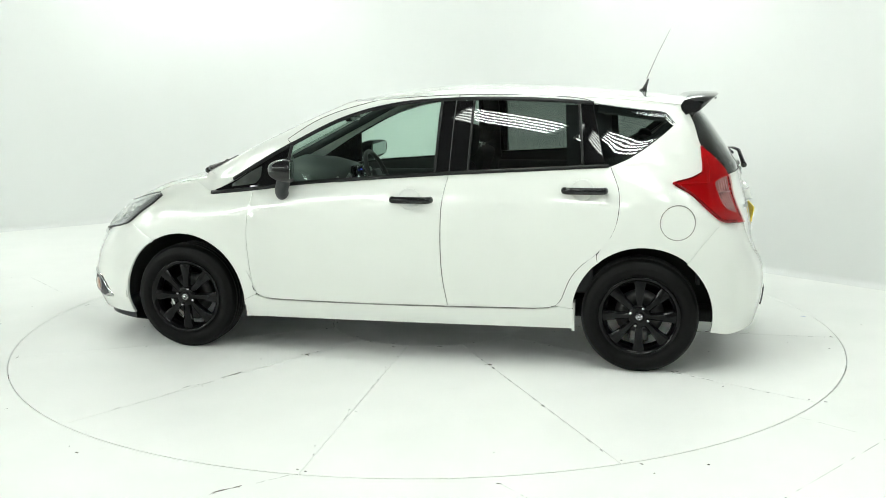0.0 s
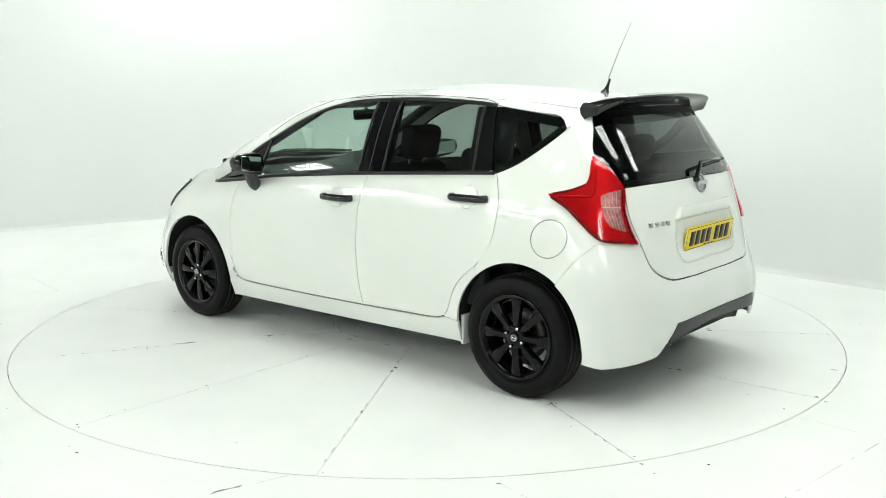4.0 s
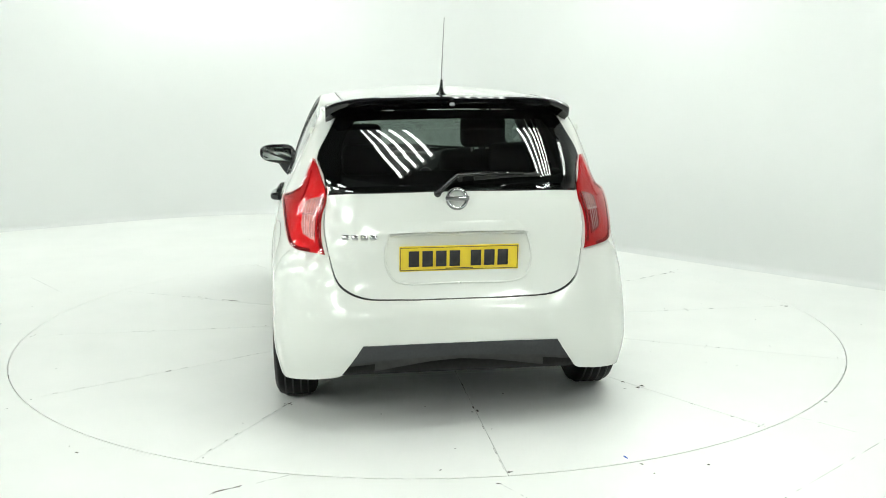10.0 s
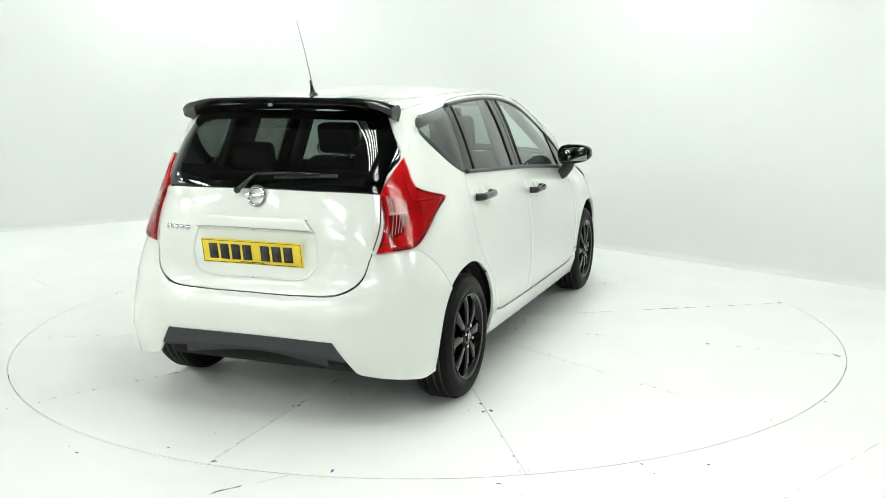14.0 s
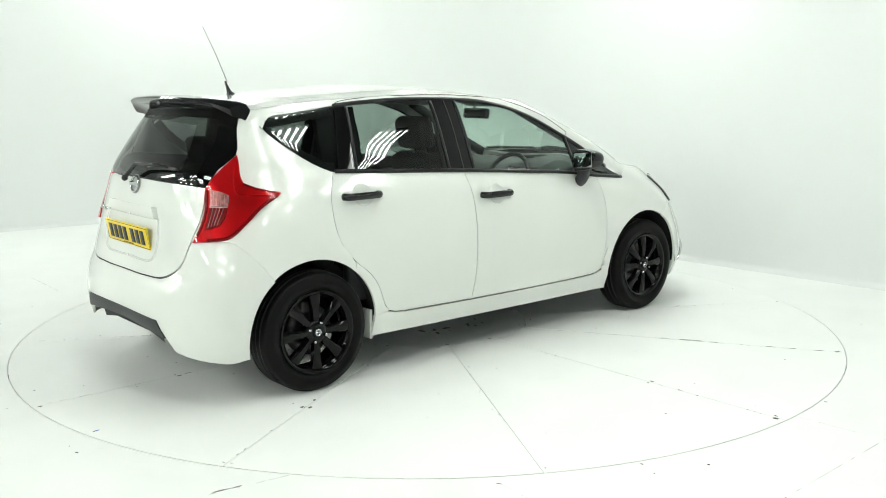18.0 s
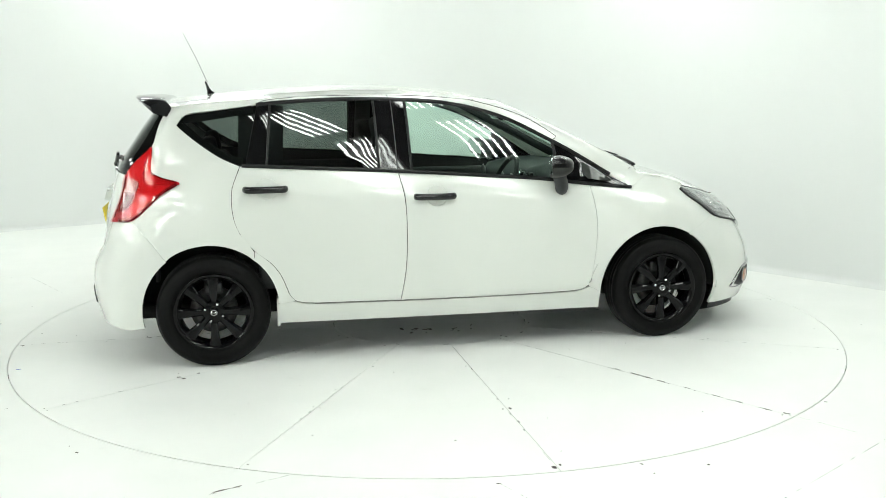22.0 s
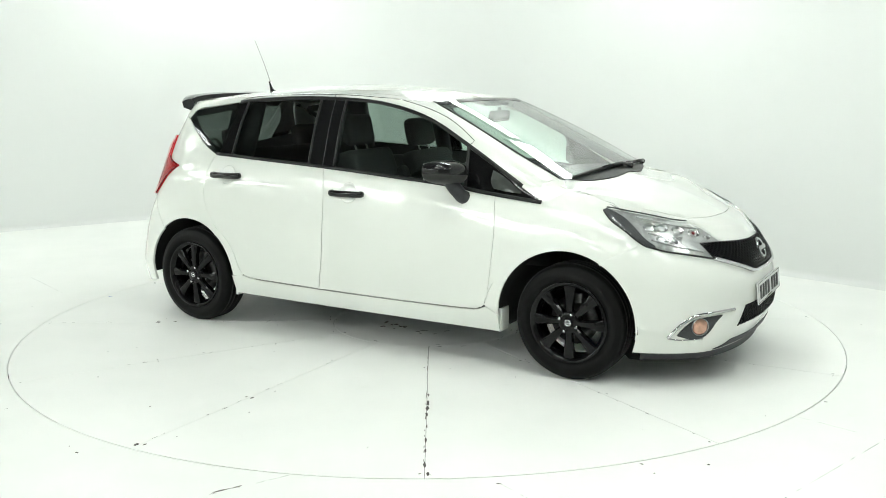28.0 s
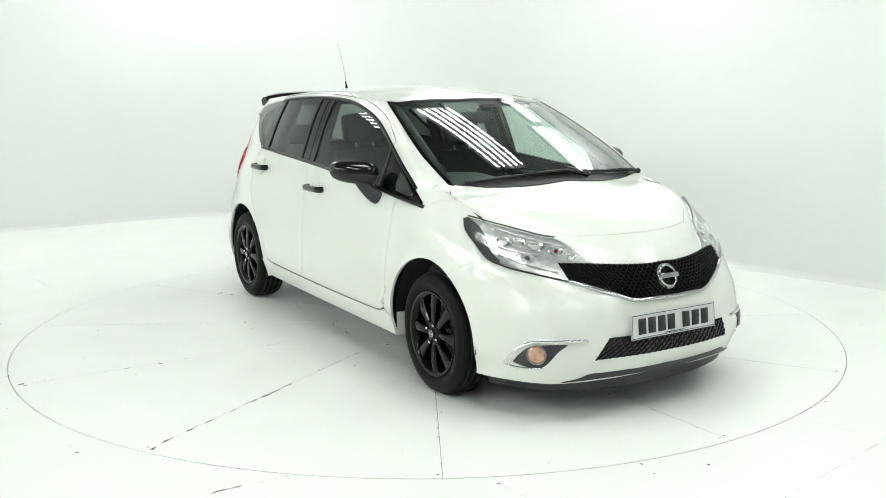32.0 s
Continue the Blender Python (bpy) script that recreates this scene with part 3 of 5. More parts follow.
both("front_door", [([sd(.832, .348), sd(.808, .331), sd(.77, .323), sd(.33, .315), sd(-.275, .32)], BELT_F, DOOR_F, DOOR_B, 48, 32)], M_PAINT, CAR)
both("rear_door", [([sd(-.275, .32), sd(-.6, .327), sd(-.76, .331), sd(-.83, .339), sd(-.862, .352)], BELT_R, DOOR_B, DOOR_R, 32, 36)], M_PAINT, CAR)
both("side_skirt", [([sd(.915, .205), sd(0, .21), sd(-.955, .22)], [sd(.915, .305), sd(.875, .329), sd(.840, .342), sd(.808, .327), sd(.77, .319), sd(0, .315), sd(-.6, .323), sd(-.76, .327), sd(-.83, .335), sd(-.87, .347), sd(-.955, .335)],
                     [sd(.915, .205), sd(.915, .305)], [sd(-.955, .22), sd(-.955, .335)], 72, 5)], M_PAINT, CAR, lift=0.004)


COWL = [tp(1.33, 0), tp(1.325, .2), tp(1.262, .45), tp(1.198, .605)]      # rear edge of the bonnet
# front wing: from the door to the bumper seam, over the wheel
BUMP_SEAM = polyline([arch(1.29, 61, 60, 2)[0], sd(1.56, .68), sd(1.617, .707), sd(1.705, .755), sd(1.63, .815), sd(1.56, .86), _rim[33]], 36)
both("front_wing", [
    (arch(1.29, 180, 118, 12), [sd(.862, .935), sd(.96, .925), sd(1.115, .905)], polyline([sd(.915, .305), *spline(DOOR_F, 44)], 36), [sd(1.114, .636), sd(1.1, .75), sd(1.115, .905)], 12, 36),
    (arch(1.29, 118, 61, 14), [sd(1.115, .905), _rim[38], _rim[33]], [sd(1.114, .636), sd(1.1, .75), sd(1.115, .905)], BUMP_SEAM, 14, 36),
], M_PAINT, CAR, gap=0.0004)
both("wing_top", [([sd(1.10, .905), sd(1.115, .905), _rim[38], _rim[33]], [TOP[19, 0], TOP[17, 0], TOP[16, 0], COWL[-1]], [sd(1.10, .905), TOP[19, 0]], [_rim[33], tp(1.307, .663), tp(1.215, .646), COWL[-1]], 18, 10)],
     M_PAINT, CAR, snapping=False, gap=0.0, depth=0.0, lift=0.0008)
# rear quarter, with the pillar behind the last side window
ARCH_R = dict(r=0.362, z=0.308)
QTR_MID = [sd(-1.535, .60), sd(-1.60, .74), sd(-1.60, .9), sd(-1.56, 1.05)]
GATE = [rr(.566, .785), rr(.584, .90), rr(.570, 1.035)]
REAR_EDGE = [rr(.570, 1.035), (-1.674, .586, 1.13), (-1.600, .615, 1.192), (-1.554, .552, 1.31), (-1.512, .515, 1.395)]
QTR_TIP = sd(-1.458, 1.302)
QTR_TOP1 = spline([sd(-1.13, 1.085), sd(-1.3, 1.09), sd(-1.45, 1.08), sd(-1.56, 1.05)], 16)
QTR_TOP2 = spline([sd(-1.56, 1.05), rr(.64, 1.05), rr(.567, 1.035)], 14)
QTR_UP = spline([sd(-1.56, 1.05), sd(-1.55, 1.18), sd(-1.525, 1.29), sd(-1.50, 1.37)], 14)
QSEAM = polyline([sd(-1.535, .60), sd(-1.61, .70), sd(-1.69, .79), rr(.64, .787), rr(.566, .785)], 14)
both("rear_quarter_panel", [
    (arch(-1.31, -2, 50, 20, **ARCH_R), DOOR_R[:6], [sd(-.95, .30), sd(-.862, .352)], [sd(-1.077, .585), sd(-1.07, .635)], 20, 3),
    (arch(-1.31, 50, 128, 16, **ARCH_R), QTR_TOP1, polyline([sd(-1.077, .585), sd(-1.07, .635), *spline(DOOR_R[5:], 9)[1:]], 14), QTR_MID, 16, 14),
    (QSEAM, QTR_TOP2, QTR_MID, GATE, 14, 14),
    (QTR_TOP1, [QTR_TIP, sd(-1.50, 1.37)], [sd(-1.13, 1.085), sd(-1.23, 1.13), sd(-1.36, 1.22), QTR_TIP], QTR_UP, 16, 14),
    (QTR_TOP2, [sd(-1.50, 1.37), TOP[64, -1], (-1.512, .515, 1.395)], QTR_UP, REAR_EDGE, 14, 14),
], M_PAINT, CAR)
# bumpers
NOSE = [tp(1.878, 0), tp(1.864, .14), tp(1.835, .27), tp(1.79, .39)]
BUMP_MID = [LOW[0, 26], LOW[4, 26], LOW[8, 26], LOW[12, 26], LOW[16, 26], LOW[20, 26], sd(1.705, .755)]
BUMP_MID2 = spline(BUMP_MID, 44)
BUMP_RIM = spline(_rim[0:29:4], 44)
skin("front_bumper", [
    ([*LOW[:25:4, 0], sd(1.642, .185)], BUMP_MID2, LOW[0, :27:4], polyline([sd(1.642, .185), *arch(1.29, -10, 61, 11), sd(1.56, .68), sd(1.617, .707), sd(1.705, .755)], 40), 44, 40),
    (BUMP_MID2, BUMP_RIM, [LOW[0, 26], LOW[0, 28], _rim[0]], [sd(1.705, .755), _rim[28]], 44, 6),
    (BUMP_RIM, polyline([*spline(NOSE, 24), *spline([tp(1.79, .39), tp(1.618, .55), tp(1.505, .622)], 20)], 44), [_rim[0], NOSE[0]], [_rim[28], tp(1.505, .622)], 44, 5),
], M_PAINT, CAR, half=True, gap=0.001)
skin("rear_bumper", [
    (polyline([*spline([sd(-1.664, .235), LOW[88, 0], LOW[91, 0], rr(.528, .258)], 20), rr(.475, .332), rr(.25, .352), rr(0, .357)], 44), polyline([*QSEAM, *spline([rr(.566, .785), rr(.53, .665), rr(.44, .609), rr(.25, .597), rr(0, .595)], 30)[1:]], 44),
     arch(-1.31, 192, 128, 12, **ARCH_R), [rr(0, .357), rr(0, .47), rr(0, .595)], 44, 16),
], M_PAINT, CAR, half=True, gap=0.001)
skin("bonnet", [([tp(1.878, 0), tp(1.7, 0), tp(1.5, 0), tp(1.33, 0)], [tp(1.79, .39), tp(1.618, .55), tp(1.47, .655), tp(1.39, .670), tp(1.307, .660), tp(1.215, .643), COWL[-1]],
                 NOSE, COWL, 30, 16)], M_PAINT, CAR, half=True)
skin("roof", [(ROOF[:, 0], ROOF[:, -1], ROOF[0], ROOF[-1], 40, 17)], M_PAINT, CAR, half=True, gap=0.0)
skin("tailgate", [([rr(0, .598), rr(.25, .600), rr(.43, .612), rr(.525, .668), rr(.563, .785)], [rr(0, 1.055), rr(.3, 1.05), rr(.566, 1.035)], [rr(0, .598), rr(0, .8), rr(0, 1.055)],
                   [rr(.563, .785), rr(.581, .90), rr(.566, 1.035)], 22, 14)], M_PAINT, CAR, half=True, gap=0.001)
skin("rear_window", [([rr(0, 1.06), rr(.3, 1.055), rr(.567, 1.04)], [rr(0, 1.405), rr(.25, 1.402), (-1.514, .511, 1.392)], [rr(0, 1.06), rr(0, 1.405)], [rr(.567, 1.04), *REAR_EDGE[1:4], (-1.514, .511, 1.392)], 20, 14)],
     M_REARGLASS, CAR, "dark tinted rear window", half=True, depth=0.004)
skin("windscreen", [(TOP[0:17:4, 0], TOP[0:17:4, -1], TOP[0, ::4], TOP[16, ::4], 24, 20)], M_CLEAR, CAR, "green-tinted windscreen", half=True, depth=0.004, snapping="screen")
# side glass, pillars and rails
DLO = [(1.10, .915), (.65, 1.185), (.36, 1.325), (.04, 1.405), (-.23, 1.425), (-.6, 1.43), (-.95, 1.412), (-1.02, 1.405), (-1.465, 1.35)]
SEAM = [(.69, 1.205), (.49, 1.32), (.2, 1.42), (-.05, 1.447), (-.4, 1.458), (-.97, 1.437), (-1.12, 1.425)]
top_of = lambda a, b, n=6: [sd(a + (b - a) * k / (n - 1), float(np.interp(-(a + (b - a) * k / (n - 1)), [-q[0] for q in DLO], [q[1] for q in DLO]))) for k in range(n)]
belt_of = lambda a, b, n=5: [sd(a + (b - a) * k / (n - 1), float(np.interp(-(a + (b - a) * k / (n - 1)), [-1.10, -.84, -.57, -.2, .27, .7, 1.13], [.905, .945, .982, 1.012, 1.047, 1.072, 1.095]))) for k in range(n)]
both("front_door_glass", [(belt_of(.68, -.195), top_of(.65, -.21), [belt_of(.68, .6)[0], top_of(.65, .6)[0]], [belt_of(-.195, -.2)[0], top_of(-.21, -.22)[0]], 18, 12)], M_CLEAR, CAR, "green-tinted door glass", depth=0.004, snapping="flank")
both("rear_door_glass", [(belt_of(-.375, -.985), top_of(-.385, -.95), [belt_of(-.375, -.4)[0], top_of(-.385, -.4)[0]], [belt_of(-.985, -1)[0], top_of(-.95, -1)[0]], 14, 12)], M_PRIVACY, CAR, "dark tinted door glass", depth=0.004, snapping="flank")
both("quarter_glass", [([belt_of(-1.10, -1.11)[0], sd(-1.15, 1.095), sd(-1.23, 1.135), sd(-1.36, 1.225), QTR_TIP], top_of(-1.025, -1.45), [belt_of(-1.10, -1.11)[0], top_of(-1.025, -1.1)[0]], [QTR_TIP, sd(-1.47, 1.328), top_of(-1.45, -1.5)[0]], 14, 10)], M_PRIVACY, CAR, "dark tinted quarter glass", depth=0.004)
both("door_pillar", [(belt_of(-.195, -.375), top_of(-.21, -.385), [belt_of(-.195, -.2)[0], top_of(-.21, -.22)[0]], [belt_of(-.375, -.4)[0], top_of(-.385, -.4)[0]], 5, 8)], M_PIANO, CAR, "gloss black pillar trim")
both("rear_pillar", [(belt_of(-.985, -1.10), top_of(-.95, -1.025), [belt_of(-.985, -1)[0], top_of(-.95, -1)[0]], [belt_of(-1.10, -1.11)[0], top_of(-1.025, -1.1)[0]], 5, 8)], M_PIANO, CAR, "gloss black pillar trim")
both("quarter_light", [(belt_of(1.12, .68), [sd(1.12, .92), *top_of(1.0, .65)], [belt_of(1.12, 1)[0], sd(1.12, .92)], [belt_of(.68, .6)[0], top_of(.65, .6)[0]], 14, 8)], M_PIANO, CAR, "black corner trim", snapping=False)
PIL = [sd(1.115, .918), sd(.85, 1.07), sd(.65, 1.19), sd(.36, 1.33), sd(.10, 1.40)]
both("windscreen_pillar", [(PIL, TOP[16, 0:25:4], [PIL[0], TOP[18, 0], TOP[17, 0], TOP[16, 0]], [PIL[-1], ROOF[4, -1], ROOF[2, -1], TOP[16, -1]], 26, 10)], M_PAINT, CAR, gap=0.0)
both("roof_rail", [([PIL[-1], *[sd(p[0], p[2] + .012) for p in top_of(.0, -.95, 9)], *[sd(p[0], p[2] + .006) for p in top_of(-1.1, -1.4, 4)], QTR_TIP], [ROOF[4, -1], ROOF[8, -1], ROOF[14, -1], ROOF[20, -1], ROOF[26, -1], ROOF[32, -1], ROOF[-1, -1]],
                    [PIL[-1], ROOF[4, -1]], [QTR_TIP, sd(-1.50, 1.37), ROOF[-1, -1]], 40, 5)], M_PAINT, CAR, gap=0.0)

# painted flanges behind the bumper and pillar joints
def flange(pts, width=.05, sink=.004):
    for s in (1, -1):
        bm = bmesh.new()
        line = [Vector(tuple(p)) for p in polyline(pts, 30)]
        rows = []
        for i, p in enumerate(line):
            q, n, _, _ = BVH.find_nearest(p)
            n = n if n.dot(q - Vector((0, 0, .75))) > 0 else -n
            d = (line[min(i + 1, 29)] - line[max(i - 1, 0)]).normalized()
            a = d.cross(n).normalized() * width / 2
            rows.append([bm.verts.new((w.x, w.y * s, w.z)) for w in (q - a - n * sink, q + a - n * sink)])
        for u, v in zip(rows, rows[1:]):
            bm.faces.new((u[0], u[1], v[1], v[0]))
        bmesh.ops.recalc_face_normals(bm, faces=bm.faces)
        part("joint_flange", bm, M_PAINT, CAR)


flange([arch(1.29, 61, 60, 2)[0], sd(1.56, .68), sd(1.617, .707), sd(1.705, .755)], .03)
flange(QSEAM, .03)
flange([sd(.84, .335), sd(.875, .318), sd(.912, .306)], .035)
flange([sd(1.125, .90), TOP[18, 0], TOP[16, 0], COWL[-1]], .05, .014)
flange([tp(1.56, .60), tp(1.49, .635), tp(1.42, .652)], .05, .005)
flange([sd(1.09, .905), sd(1.115, .905), _rim[38], _rim[35]], .03, .006)

# the rear corners of the bonnet swell up to the foot of the windscreen
def step(a, b, v):
    k = min(max((v - a) / (b - a), 0), 1)
    return k * k * (3 - 2 * k)


for ob in CAR.children:
    if ob.type == 'MESH' and ob.name.split(".")[0] in ("bonnet", "wing_top"):
        for v in ob.data.vertices:
            y = abs(v.co.y)
            back = float(np.interp(y, [.2, .45, .605], [1.325, 1.262, 1.198]))
            k = (v.co.x - back) / (1.42 - back)
            if 0 < k < 1 and y > .4:
                v.co.z += .005 * math.sin(math.pi * k ** .6) * step(.42, .60, y) * (1 - step(.655, .69, y))


# ---------------------------------------------------------------- the car: underside and wheels
def inner_shell():
    """The dark inner body behind the panel gaps, open at the wheels."""
    bm = bmesh.new()
    for s in (1, -1):
        g = [[bm.verts.new((p[0] * 0.982, p[1] * s * 0.968, p[2] - (0.012 if j > 24 else 0))) for j, p in enumerate(col[::2])] for col in LOW[::2]]
        for i in range(len(g) - 1):
            for j in range(len(g[0]) - 1):
                q = (g[i][j], g[i + 1][j], g[i + 1][j + 1], g[i][j + 1])
                c = sum((v.co for v in q), Vector()) / 4
                if min(math.hypot(c.x - 1.29, c.z - 0.305), math.hypot(c.x + 1.31, c.z - 0.305)) > 0.43 and c.z > 0.29:
                    bm.faces.new(q if s > 0 else q[::-1])
    bmesh.ops.remove_doubles(bm, verts=bm.verts, dist=0.001)
    part("inner_body", bm, M_GAP, CAR)
    bm = bmesh.new()
    box(bm, (-1.8, -.55, .22), (1.75, .55, .30), 0.03)
    box(bm, (-.95, -.74, .20), (.90, .74, .29), 0.03)
    part("underbody", bm, M_LINER, CAR)


inner_shell()


def wheel_liner(x, s):
    bm = bmesh.new()
    n, rows = 28, []
    for r, y in ((.385, .795), (.39, .70), (.385, .42)):
        rows.append([bm.verts.new((x + r * math.cos(radians(-3 + 186 * k / n)), s * y, .305 + r * math.sin(radians(-3 + 186 * k / n)))) for k in range(n + 1)])
    for a, b in zip(rows, rows[1:]):
        for k in range(n):
            bm.faces.new((a[k], a[k + 1], b[k + 1], b[k]))
    bm.faces.new(rows[-1])
    bmesh.ops.recalc_face_normals(bm, faces=bm.faces)
    part("wheel_arch_liner", bm, M_LINER, CAR)


def wheel():
    """A wheel about the z axis, outer face up."""
    w = new("wheel")
    w.parent = CAR
    bm = bmesh.new()
    prof = [(.208, -.185), (.225, -.195), (.262, -.195), (.292, -.180), (.303, -.150), (.305, -.095), (.303, -.040), (.295, -.016), (.288, -.008), (.283, -.006), (.262, .005), (.257, .0065), (.235, .0065), (.231, .004), (.212, -.006), (.205, -.02)]
    lathe(bm, prof, 72, closed=True)
    tyre = part("tyre", bm, M_TYRE, w, "black rubber tyre with tread grooves")
    for y in (-.150, -.115, -.078, -.043):
        bm = bmesh.new()
        lathe(bm, [(.3035, y - .004), (.3062, y - .004), (.3062, y + .004), (.3035, y + .004)], 72, closed=True)
        part("tread_groove", bm, M_RUBBER, tyre)
    bm = bmesh.new()
    lathe(bm, [(.205, -.18), (.19, -.17), (.175, -.10), (.178, -.03), (.198, -.004), (.212, .002), (.214, -.008), (.206, -.03)], 64, closed=True)
    part("rim", bm, M_RIM, w, "black alloy rim")
    for k in range(8):
        bm = bmesh.new()
        m = pose(0, 0, 0, 0, 0, 45 * k)
        prof = [(.035, .016, -.012), (.07, .017, -.006), (.12, .021, -.006), (.17, .028, -.010), (.197, .036, -.014)]
        rows = []
        for r, h, z in prof:
            rows.append([bm.verts.new(m @ Vector(q)) for q in ((r, -h, z - .035), (r, -h, z - .006), (r, -h * .62, z), (r, h * .62, z), (r, h, z - .006), (r, h, z - .035))])
        for a, b in zip(rows, rows[1:]):
            for i in range(6):
                bm.faces.new((a[i], b[i], b[(i + 1) % 6], a[(i + 1) % 6]))
        bm.faces.new(rows[0])
        bm.faces.new(rows[-1][::-1])
        bmesh.ops.recalc_face_normals(bm, faces=bm.faces)
        for e in bm.edges:
            if len(e.link_faces) == 2 and e.calc_face_angle(0) > 0.5:
                e.smooth = False
        part("spoke", bm, M_RIM, w)
    bm = bmesh.new()
    lathe(bm, [(0, -.05), (.062, -.05), (.062, -.018), (.055, -.008), (.034, -.006), (0, -.006)], 32)
    part("hub", bm, M_RIM, w)
    bm = bmesh.new()
    lathe(bm, [(0, -.008), (.027, -.008), (.027, -.003), (.023, .0), (0, .001)], 28)
    cap = part("centre_cap", bm, M_RIM, w)
    bm = bmesh.new()
    lathe(bm, [(.012, .0), (.017, .0), (.017, .003), (.012, .003)], 24, closed=True)
    box(bm, (-.02, -.0035, .0005), (.02, .0035, .0035))
    part("badge", bm, M_CHROME, cap, "small round chrome badge")
    for k in range(4):
        a = radians(45 + 22.5 + 90 * k)
        bm = bmesh.new()
        lathe(bm, [(0, -.012), (.0085, -.012), (.0085, .002), (.006, .006), (0, .006)], 6, pose(.05 * math.cos(a), .05 * math.sin(a), 0))
        part("wheel_nut", bm, M_CHROME, w)
    bm = bmesh.new()
    lathe(bm, [(.05, -.105), (.128, -.105), (.128, -.085), (.05, -.085)], 40, closed=True)
    part("brake_disc", bm, M_DISC, w)
    bm = bmesh.new()
    box(bm, (-.05, .085, -.14), (.05, .15, -.07), .012)
    part("brake_caliper", bm, M_DISC, w)
    return w


first = wheel()
for k, (x, s) in enumerate(((1.30, 1), (-1.30, 1), (1.30, -1), (-1.30, -1))):
    m = pose(x + (s * -.012 if x > 0 else 0.0), s * (.815 if x > 0 else .828), .3055, -90 * s, 0, 0)
    if k == 0:
        first.matrix_basis = m
    else:
        copy_thing(first, m)
    wheel_liner(1.29 if x > 0 else -1.31, s)


# ---------------------------------------------------------------- the car: lamps, grille and outer fittings
def offset(p, d):
    """A point of the skin moved d metres outwards."""
    q, n, _, _ = BVH.find_nearest(Vector(tuple(p)))
    return q + (n if n.dot(q - Vector((0, 0, .75))) > 0 else -n) * d


def strip(bm, pts, width, lift, n=40, height=0.004, s=1):
    """A flat raised band along a line on the skin."""
    line = [Vector(tuple(p)) for p in spline(pts, n)]
    rows = []
    for i, p in enumerate(line):
        q, nor, _, _ = BVH.find_nearest(p)
        if nor.dot(q - Vector((0, 0, .75))) < 0:
            nor = -nor
        d = (line[min(i + 1, n - 1)] - line[max(i - 1, 0)]).normalized()
        a = d.cross(nor).normalized() * width / 2
        rows.append([bm.verts.new((w.x, w.y * s, w.z)) for w in (q - a + nor * (lift - height), q - a * .9 + nor * lift, q + a * .9 + nor * lift, q + a + nor * (lift - height))])
    for u, v in zip(rows, rows[1:]):
        for k in range(3):
            bm.faces.new((u[k], u[k + 1], v[k + 1], v[k]))
    bm.faces.new(rows[0])
    bm.faces.new(rows[-1])
    bmesh.ops.recalc_face_normals(bm, faces=bm.faces)


def ball(bm, c, r, squash=(1, 1, 1), n=14, s=1):
    made = bmesh.ops.create_uvsphere(bm, u_segments=n, v_segments=n // 2 + 2, radius=1.0)["verts"]
    for v in made:
        v.co = Vector((c[0] + v.co.x * r * squash[0], (c[1] + v.co.y * r * squash[1]) * s, c[2] + v.co.z * r * squash[2]))


def facing(p, roll=0.0):
    """A frame on the skin at p: z outwards, x level."""
    q, n, _, _ = BVH.find_nearest(Vector(tuple(p)))
    if n.dot(q - Vector((0, 0, .75))) < 0:
        n = -n
    x = Vector((0, 0, 1)).cross(n).normalized()
    y = n.cross(x)
    return Matrix.Translation(q) @ Matrix((x, y, n)).transposed().to_4x4() @ pose(0, 0, 0, 0, 0, roll)


def mirrored(bm):
    for v in bm.verts:
        v.co.y = -v.co.y
    bmesh.ops.reverse_faces(bm, faces=bm.faces)


HEAD_TIP = (1.450, .708, .884)
HEAD_LOW = [HEAD_TIP, (1.499, .731, .838), (1.574, .731, .789), (1.634, .724, .744), (1.676, .712, .718), (1.719, .688, .704), (1.755, .666, .692), (1.856, .582, .669), (1.939, .487, .644), (1.955, .462, .638)]
HEAD_TOP = [(1.462, .694, .893), (1.552, .650, .880), (1.640, .585, .858), (1.742, .498, .828), (1.797, .443, .817), (1.843, .414, .797), (1.895, .390, .763), (1.930, .372, .737), (1.950, .351, .713)]
HEAD_END = polyline([(1.955, .462, .638), (1.935, .480, .662), (1.903, .488, .706), (1.908, .472, .715), (1.950, .351, .713)], 10)
HEAD_BEZEL = [(1.462, .694, .893), (1.556, .685, .853), (1.622, .692, .793), (1.668, .694, .747), (1.712, .682, .718)]


def dish(bm, p, r, depth, s):
    """A shallow fluted reflector dish let into the lamp at p."""
    m = facing(p)
    rings = []
    for f, z in ((1.0, .010), (.97, .0105), (.92, .009), (.72, .010 - depth * .55), (.45, .010 - depth * .9), (.12, .010 - depth)):
        rings.append([bm.verts.new(m @ Vector((r * f * (1.35 + (.05 if i % 2 else 0) * f) * math.cos(2 * math.pi * i / 28), r * f * math.sin(2 * math.pi * i / 28), z))) for i in range(28)])
    for a, b in zip(rings, rings[1:]):
        for i in range(28):
            bm.faces.new((a[i], a[(i + 1) % 28], b[(i + 1) % 28], b[i]))
    bm.faces.new(rings[-1])
    bmesh.ops.recalc_face_normals(bm, faces=bm.faces)
    if s < 0:
        mirrored(bm)


